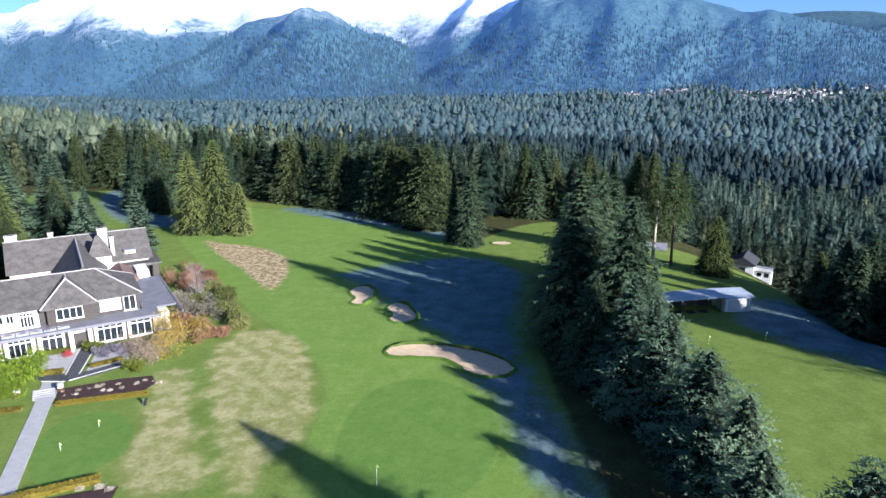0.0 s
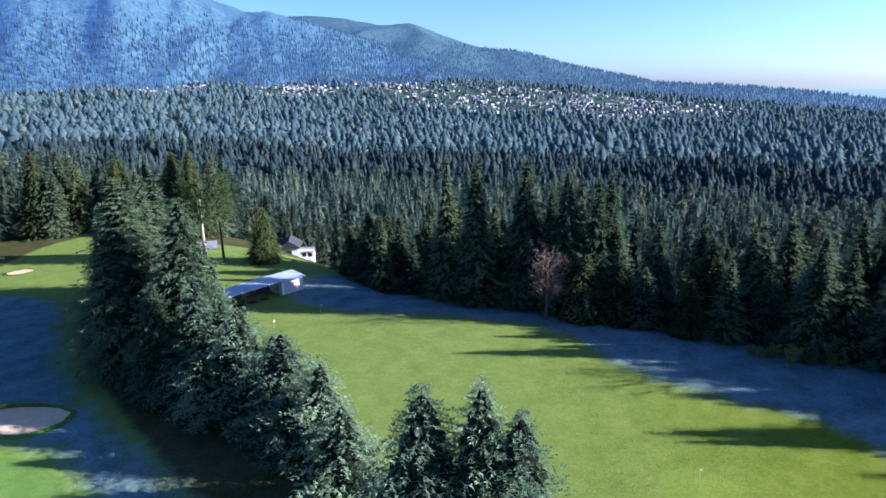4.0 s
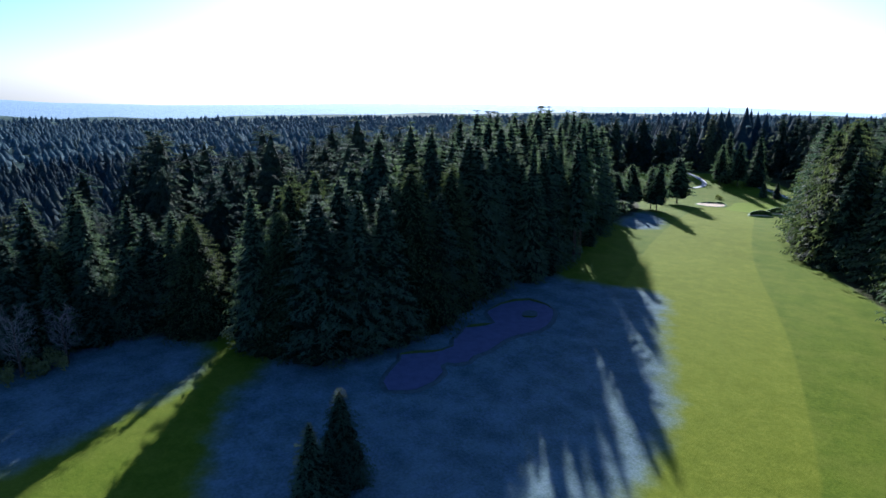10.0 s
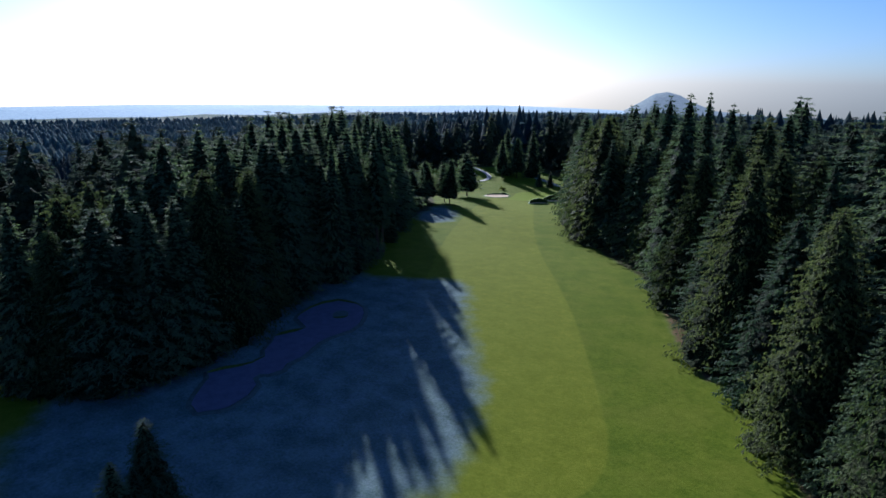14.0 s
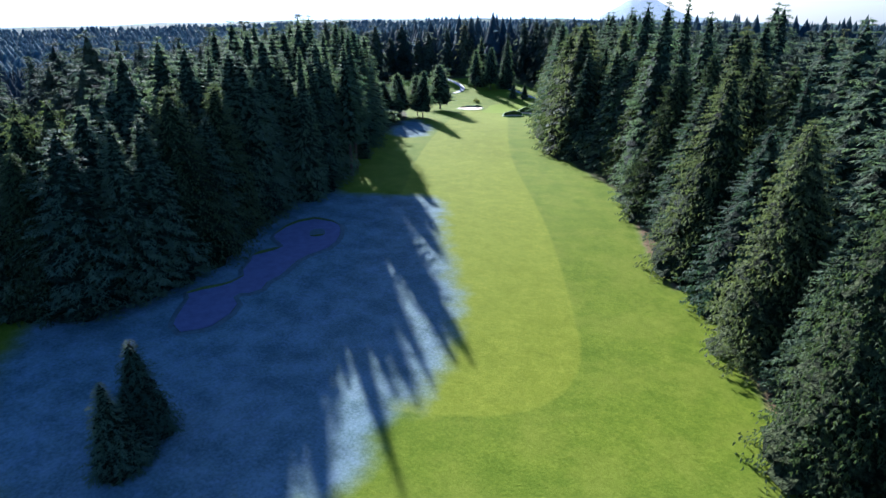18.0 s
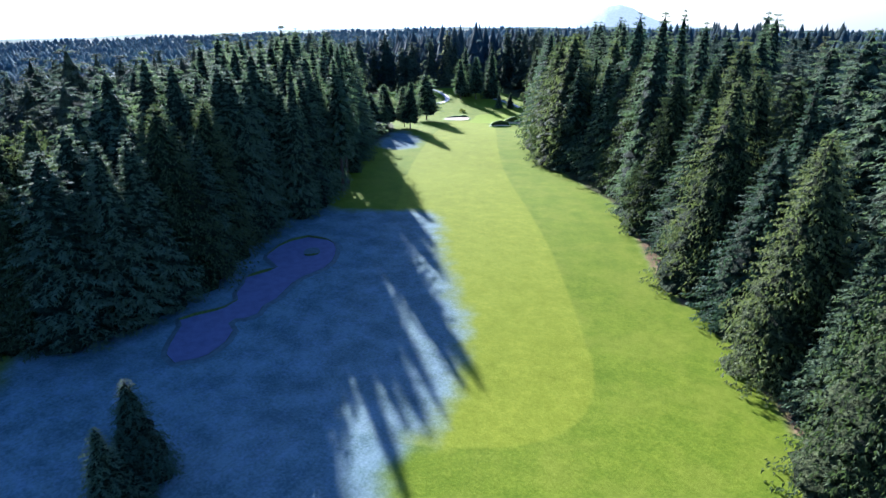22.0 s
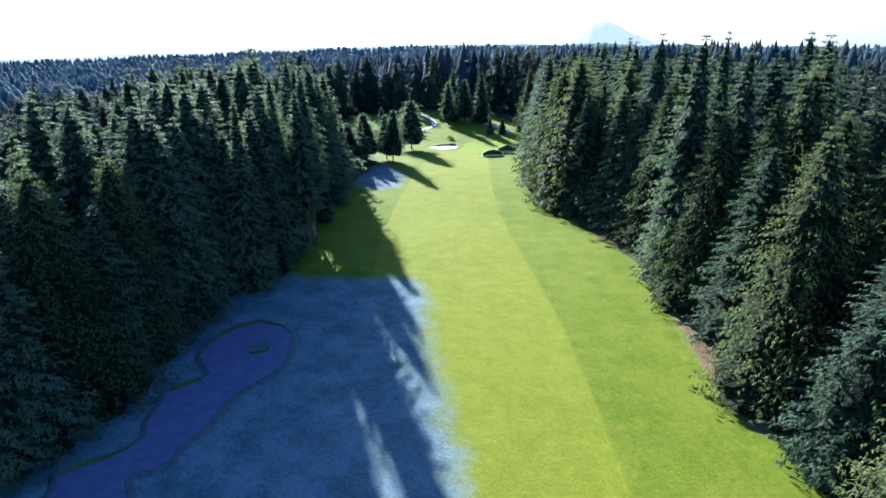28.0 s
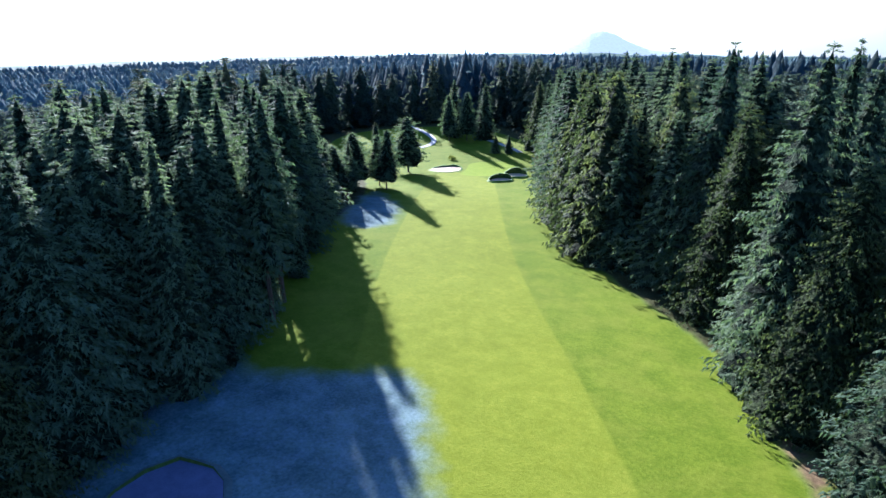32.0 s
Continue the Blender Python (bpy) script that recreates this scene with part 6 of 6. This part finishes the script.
def ribbon(name, label, line, half, material, lift):
    """A path of even width along a line, laid on the ground."""
    p = np.array(line, float)
    p = np.concatenate([p[:1], np.stack([0.75 * p[:-1] + 0.25 * p[1:], 0.25 * p[:-1] + 0.75 * p[1:]], 1).reshape(-1, 2), p[-1:]])
    e = np.gradient(p, axis=0)
    e /= np.linalg.norm(e, axis=1)[:, None]
    side = np.stack([-e[:, 1], e[:, 0]], 1) * half
    rows = [p - side * 1.04, p - side, p + side, p + side * 1.04]
    v = np.concatenate([np.column_stack([q, ground_z(q[:, 0], q[:, 1]) + (lift if k in (1, 2) else -0.3)]) for k, q in enumerate(rows)])
    n, i = len(p), np.arange(len(p) - 1)
    me = mesh_of(name, v, np.concatenate([np.stack([i + k * n, i + 1 + k * n, i + 1 + (k + 1) * n, i + (k + 1) * n], 1) for k in range(3)]), material)
    return tagged(new(name, me), label, "path", kind="structure")


slab("path_1", "pale concrete path to the clubhouse steps", [(-40.0, 47), (-42.2, 47), (-52.0, 70.6), (-55.2, 77.6), (-52.6, 77.6), (-49.9, 70.7)], M_PAVING, 0.09)
slab("path_2", "dark asphalt path with white edges", [(-55.4, 78.2), (-52.2, 78.2), (-49, 80.2), (-45.5, 84.6), (-46.6, 85.6), (-50.2, 82.0), (-52.4, 80.4), (-55.8, 80.0), (-60.5, 81.5), (-61, 80.2)], M_ASPHALT, 0.05)
slab("path_3", "dark asphalt path to the entrance", [(-53.4, 80.0), (-51.8, 80.2), (-54.8, 90.2), (-56.8, 90.0)], M_ASPHALT, 0.055)
slab("forecourt", "pale paved forecourt", [(-60.5, 82.2), (-54.0, 80.6), (-56.6, 89.2), (-63.5, 84.8)], M_PAVING, 0.035)
slab("forecourt_2", "pale paved forecourt", [(-51.2, 81.2), (-47, 84.6), (-49.5, 92), (-54.0, 89.6)], M_PAVING, 0.035)
slab("side_path", "dark path along the side of the house", [(-43.6, 98), (-41.8, 99.2), (-50.5, 113.5), (-52.3, 112.4)], M_ASPHALT, 0.045)
for a, b in (((-55.6, 78.0), (-52.4, 78.0)), ((-51.7, 80.3), (-54.7, 90.2)), ((-53.5, 80.1), (-56.9, 90.0)), ((-52.0, 78.2), (-45.4, 84.5)), ((-41.9, 99.2), (-50.4, 113.5))):
    d = Vector((b[0] - a[0], b[1] - a[1], 0))
    k = tagged(new("kerb", bpy.data.meshes.new("kerb")), "white kerb along the dark path", "kerb", kind="structure")
    bm = boxed(0, d.length, -0.07, 0.07, -0.1, 0.1, bevel=0.02)
    bm.to_mesh(k.data), bm.free()
    k.data.materials.append(M_KERB)
    k.matrix_basis = pose(a[0], a[1], gz(*a), 0, 0, math.degrees(math.atan2(d.y, d.x)))
for k in range(5):
    st = tagged(new("stone_step", bpy.data.meshes.new("stone_step")), "pale stone step below the forecourt", "step", "garden steps")
    bm = boxed(-1.3, 1.3, -0.2, 0.2, -0.1, 0.1 + 0.03 * k, bevel=0.02)
    bm.to_mesh(st.data), bm.free()
    st.data.materials.append(M_PAVING)
    st.matrix_basis = pose(-52.2 - 0.55 * k * 0.62, 73.2 + 0.55 * k, gz(-52, 74), 0, 0, 25)
slab("flower_bed", "long dark soil bed with pale clumps", [(-51.6, 75.6), (-50.2, 72.4), (-40.2, 75.4), (-39.6, 77.6), (-41.0, 79.6), (-45, 78.6)], M_BED, 0.16, "flower bed", "", 0.1)
slab("flower_bed", "dark soil bed at the end of the practice green", [(-40, 52.2), (-33, 54.6), (-32.4, 51.5), (-38, 49)], M_BED, 0.16, "flower bed", "", 0.1)


def hedge(label, a, b, wide, high, leaf, seed):
    d = Vector((b[0] - a[0], b[1] - a[1], 0))
    t = thing("hedge", label, "hedge", "clipped hedges", at=pose(a[0], a[1], gz(*a), 0, 0, math.degrees(math.atan2(d.y, d.x))))
    part("twig_core", boxed(0.1, d.length - 0.1, -wide / 2 + 0.12, wide / 2 - 0.12, 0, high - 0.06), plain("hedge_twigs", (0.2, 0.16, 0.03), 0.9, 0.3) if leaf is M_HEDGE else M_OLIVE, t)
    rng = np.random.default_rng(seed)
    n = int(d.length * 260)
    p = np.stack([rng.uniform(0, d.length, n), rng.uniform(-wide / 2, wide / 2, n), rng.uniform(0.1, high, n)], 1)
    face = rng.integers(3, size=n)
    p[face == 0, 2] = high
    p[face == 1, 1] = -wide / 2
    p[face == 2, 1] = wide / 2
    v, f = sprays(rng, p, rng.normal(0, 1, (n, 3)), 0.6, 0, 0.4, 2)
    part("foliage", mesh_of("foliage", np.repeat(p, 6, 0) + v * 0.17, f, leaf), None, t)


hedge("long clipped yellow-green hedge below the bed", (-49.6, 71.3), (-39.0, 74.4), 0.8, 0.4, M_HEDGE, 1)
hedge("clipped yellow hedge along the practice green", (-46, 50.5), (-35.2, 55.6), 1.0, 0.6, M_HEDGE, 2)
hedge("clipped yellow-green hedge below the shrubs", (-64, 67), (-53.0, 70.2), 0.8, 0.4, M_HEDGE, 3)
hedge("low clipped hedge in the forecourt", (-57.0, 79.9), (-54.2, 80.9), 0.7, 0.6, M_HEDGE, 4)
hedge("low clipped hedge in the forecourt", (-51.3, 82.4), (-48.0, 85.2), 0.7, 0.5, M_HEDGE, 5)
hedge("low clipped hedge under the windows", (-61.5, 85.8), (-57.5, 88.2), 0.6, 0.7, M_BOX, 6)
hedge("low clipped hedge in the forecourt", (-63.5, 80.4), (-61.2, 84.4), 0.6, 0.6, M_BOX, 7)
for x, y in ((-55.9, 73.6), (-51.3, 75.4)):
    p = thing("stone_planter", "pale stone planter with rusty plants by the steps", "planter", "planters by the steps", at=pose(x, y, gz(x, y), 0, 0, 25))
    part("pot", boxed(-0.35, 0.35, -0.35, 0.35, -0.05, 0.6, bevel=0.06), M_STONE, p)
    part("plants", mesh_of("plants", *leafy(int(abs(x) * 10), 240, 0.5, 0.5, 0.5, 0.2), M_RUST), None, p)
    p.children[1].location.z = 0.5
for x, y, s in ((-51.0, 74.2, 1.0), (-51.2, 76.6, 1.0), (-52.9, 77.9, 1.0)):
    r = thing("handrail", "black metal handrail beside the steps", "rail", "rails by the steps", at=pose(x, y, gz(x, y), 0, 0, 115))
    for k in (0, 1.6):
        part("post", boxed(k - 0.03, k + 0.03, -0.03, 0.03, -0.1, 0.95), M_BLACK, r)
    part("top_rail", boxed(-0.05, 1.65, -0.035, 0.035, 0.953, 1.0), M_BLACK, r)
bag = thing("golf_bag_stand", "dark bag on a stand beside the practice green", "golf bag", at=pose(-38.2, 71.4, gz(-38.2, 71.4), 0, 18, 40))
v, f = lathe([0.15, 0.17, 0.16, 0.18], [0.02, 0.3, 0.7, 0.95], 10)
part("bag", mesh_of("bag", v, f, M_BLACK, True), None, bag)
for dx in (-0.25, 0.25):
    part("leg", boxed(dx - 0.015, dx + 0.015, 0.28, 0.31, -0.05, 0.75), M_METAL, bag)
bench = thing("terrace_bench", "dark bench on the side terrace", "bench", at=pose(-52.5, 127.5, gz(-52, 127), 0, 0, 30))
part("seat", boxed(-1.6, 1.6, -0.4, 0.4, 0.42, 0.5), M_TIMBER, bench)
for x in (-1.4, 1.4):
    part("leg", boxed(x - 0.06, x + 0.06, -0.35, 0.35, -0.05, 0.417), M_TIMBER, bench)
part("backrest", boxed(-1.6, 1.6, 0.405, 0.48, 0.5, 1.0), M_TIMBER, bench)


# ---- the range shelter and the houses beyond ----
shed = thing("range_shelter", "open driving range shelter with a frosted metal roof", "shelter", at=pose(39.5, 105.4, gz(46, 107), 0, 0, 7))
part("long_roof", solid([(-3, -1.6, 2.3), (10, -1.6, 2.75), (10, 2.6, 3.05), (-3, 2.6, 2.6), (-3, -1.6, 2.45), (10, -1.6, 2.9), (10, 2.6, 3.2), (-3, 2.6, 2.75)], [(0, 1, 2, 3), (4, 7, 6, 5), (0, 4, 5, 1), (1, 5, 6, 2), (2, 6, 7, 3), (3, 7, 4, 0)]), M_BLUEROOF, shed, "frosted grey metal roof")
for i in range(6):
    part("roof_beam", boxed(-2.6 + i * 2.4, -2.5 + i * 2.4, -1.5, 2.5, 2.1 + i * 0.085, 2.28 + i * 0.085), M_WHITE, shed)
    part("post", boxed(-2.6 + i * 2.4, -2.48 + i * 2.4, -1.4, -1.28, -0.3, 2.12 + i * 0.085), M_TIMBER, shed)
part("back_wall", boxed(-2.8, 9.9, 2.3, 2.45, -0.3, 2.35), M_TIMBER, shed)
hut = part("hut", boxed(10.2, 15.2, -1.4, 2.4, -0.4, 2.55), M_WHITE, shed, "white boarded hut")
part("hut_roof", solid([(9.8, -1.9, 2.56), (15.7, -1.9, 2.56), (15.7, 2.9, 2.9), (9.8, 2.9, 2.9), (9.8, -1.9, 2.72), (15.7, -1.9, 2.72), (15.7, 2.9, 3.06), (9.8, 2.9, 3.06)], [(0, 1, 2, 3), (4, 7, 6, 5), (0, 4, 5, 1), (1, 5, 6, 2), (2, 6, 7, 3), (3, 7, 4, 0)]), M_BLUEROOF, hut)
part("shutter", boxed(11.1, 14.5, -1.47, -1.402, 0.1, 2.2), M_KERB, hut, "pale roller shutter")
for x in (10.32, 10.95, 14.65, 15.08):
    part("corner_board", boxed(x - 0.06, x + 0.06, -1.46, -1.402, -0.3, 2.5), M_METAL, hut)
for i in range(4):
    m = thing("range_mat", "dark hitting mat under the shelter", "mat", "hitting mats", at=pose(39 + i * 2.4, 104.5 + i * 0.3, gz(42, 105) + 0.02, 0, 0, 7))
    part("pad", boxed(-0.75, 0.75, -0.75, 0.75, 0, 0.05, bevel=0.015), M_BLACK, m)


def cottage(label, x, y, z, turn, w, d, h, roof, wall):
    t = thing("house", label, "house", at=pose(x, y, z, 0, 0, turn))
    wl = part("wall", boxed(-w / 2, w / 2, -d / 2, d / 2, -4, h), wall, t)
    part("gable", solid([(-w / 2, -d / 2, h), (-w / 2, d / 2, h), (-w / 2, 0, h + d * 0.33), (w / 2, -d / 2, h), (w / 2, d / 2, h), (w / 2, 0, h + d * 0.33)], [(0, 1, 2), (3, 5, 4), (0, 2, 5, 3), (1, 4, 5, 2), (0, 3, 4, 1)]), wall, t)
    part("roof", hip_roof(-w / 2, w / 2, -d / 2, d / 2, h + 0.02, h + d * 0.36, 0, 0, 0.5), roof, t)
    for i in range(3):
        a = -w / 2 + w * (i + 0.25) / 3
        wi = part("window", boxed(a, a + w * 0.16, -d / 2 - 0.05, -d / 2 - 0.002, h - 1.7, h - 0.5), M_WHITE, t)
        part("pane", boxed(a + 0.1, a + w * 0.16 - 0.1, -d / 2 - 0.075, -d / 2 - 0.052, h - 1.6, h - 0.6), M_GLASS, wi)
    part("door", boxed(-0.5, 0.5, -d / 2 - 0.06, -d / 2 - 0.003, h - 2.9, h - 0.8) if h < 4 else boxed(w * 0.36, w * 0.36 + 0.9, -d / 2 - 0.06, -d / 2 - 0.003, 0, 2.1), M_TIMBER, t)
    return t


white = cottage("white house with a dark roof and a low balconied wing", 86.8, 174.6, gz(86.8, 174.6) + 1.3, 58, 8.5, 6, 3.4, M_SLATE, M_WHITE)
wing = part("wing", boxed(-2.6, 2.4, -7.4, -3.01, -3, 1.9), M_WHITE, white)
part("balcony_floor", boxed(-3.6, 2.4, -7.6, -3.02, 1.902, 2.06), M_LEAD, wing)
part("balcony_parapet", boxed(-3.6, -3.48, -7.6, -3.02, 2.062, 2.9), M_WHITE, wing)
for i in range(2):
    part("pane", boxed(-2.66, -2.602, -6.8 + i * 1.9, -5.6 + i * 1.9, 0.2, 1.4), M_GLASS, wing)
gable_window = part("gable_window", boxed(-4.31, -4.252, -0.9, 0.9, 1.4, 2.7), M_WHITE, white)
part("pane", boxed(-4.34, -4.312, -0.8, 0.8, 1.5, 2.6), M_GLASS, gable_window)
cottage("low pale-roofed house under the tall pines", 52, 152, gz(52, 152) - 2.6, -20, 6, 4, 2.4, M_LEAD, M_STONE)
cottage("small grey-roofed house behind the white one", 97, 187, gz(97, 187) + 1.5, -30, 6, 5, 4.0, M_LEAD, M_CREAM)
cottage("long low house with a pale roof behind the far trees", 238, -330, gz(238, -330) - 0.5, 35, 22, 9, 6.5, M_KERB, M_TIMBER)
ribbon("cart_path", "pale cart path winding behind the far green", [(208, -318), (196, -309), (186, -301), (177, -293.5), (169, -286), (163, -278), (160, -270), (161, -262)], 1.1, M_PAVING, 0.12)
ribbon("cart_path_2", "pale cart path along the far trees", [(150, -296), (142, -290), (134, -284), (127, -278), (121, -272)], 1.1, M_PAVING, 0.12)


# ---- houses across the valley ----
def far_houses():
    rng = np.random.default_rng(31)
    v, f = [], []
    count = 0
    while count < 1400:
        b, d, w, s = SETTLED[rng.integers(len(SETTLED))]
        a, r = radians(b + rng.uniform(-w, w)), d + rng.uniform(-s, s)
        x, y = -math.sin(a) * r, math.cos(a) * r
        if settled(np.array([x]), np.array([y]))[0] < 0:
            continue
        count += 1
        far_house(v, f, x, y, rng)
    for x, y in ((-225, 420), (-260, 415), (-300, 430), (-235, 450), (-330, 470), (-280, 480), (-360, 500), (-210, 470), (-340, 420), (-250, 380), (-275, 372), (-225, 385), (-300, 395)):
        far_house(v, f, x, y, rng, 9)
    return v, f


def far_house(v, f, x, y, rng, lift=4.0):
    w, d, h, t = rng.uniform(2.8, 6.6), rng.uniform(2.2, 3.4), rng.uniform(0.8, 1.8), rng.uniform(0, 3.14)
    z, k = gz(x, y) + lift, len(v)
    for px, py, pz in ((-w, -d, -3), (w, -d, -3), (w, d, -3), (-w, d, -3), (-w, -d, h), (w, -d, h), (w, d, h), (-w, d, h), (-w, 0, h + 2), (w, 0, h + 2)):
        v.append((x + px * math.cos(t) - py * math.sin(t), y + px * math.sin(t) + py * math.cos(t), z + pz))
    for a in ((0, 1, 5), (0, 5, 4), (1, 2, 6), (1, 6, 5), (2, 3, 7), (2, 7, 6), (3, 0, 4), (3, 4, 7), (4, 5, 9), (4, 9, 8), (6, 7, 8), (6, 8, 9), (5, 6, 9), (7, 4, 8)):
        f.append([k + i for i in a])


def far_house_paint():
    n = Nodes("far_house_paint")
    r = n.add("ShaderNodeNewGeometry").outputs["Random Per Island"]
    return n.done(n.mix(n.ramp(r, 0.2, 0.9), (0.07, 0.072, 0.08), (0.3, 0.3, 0.31)), 0.5, None, 0.4)


v, f = far_houses()
tagged(new("hillside_houses", mesh_of("hillside_houses", v, f, far_house_paint())), "many small pale houses on the wooded slope", "houses", kind="stuff")
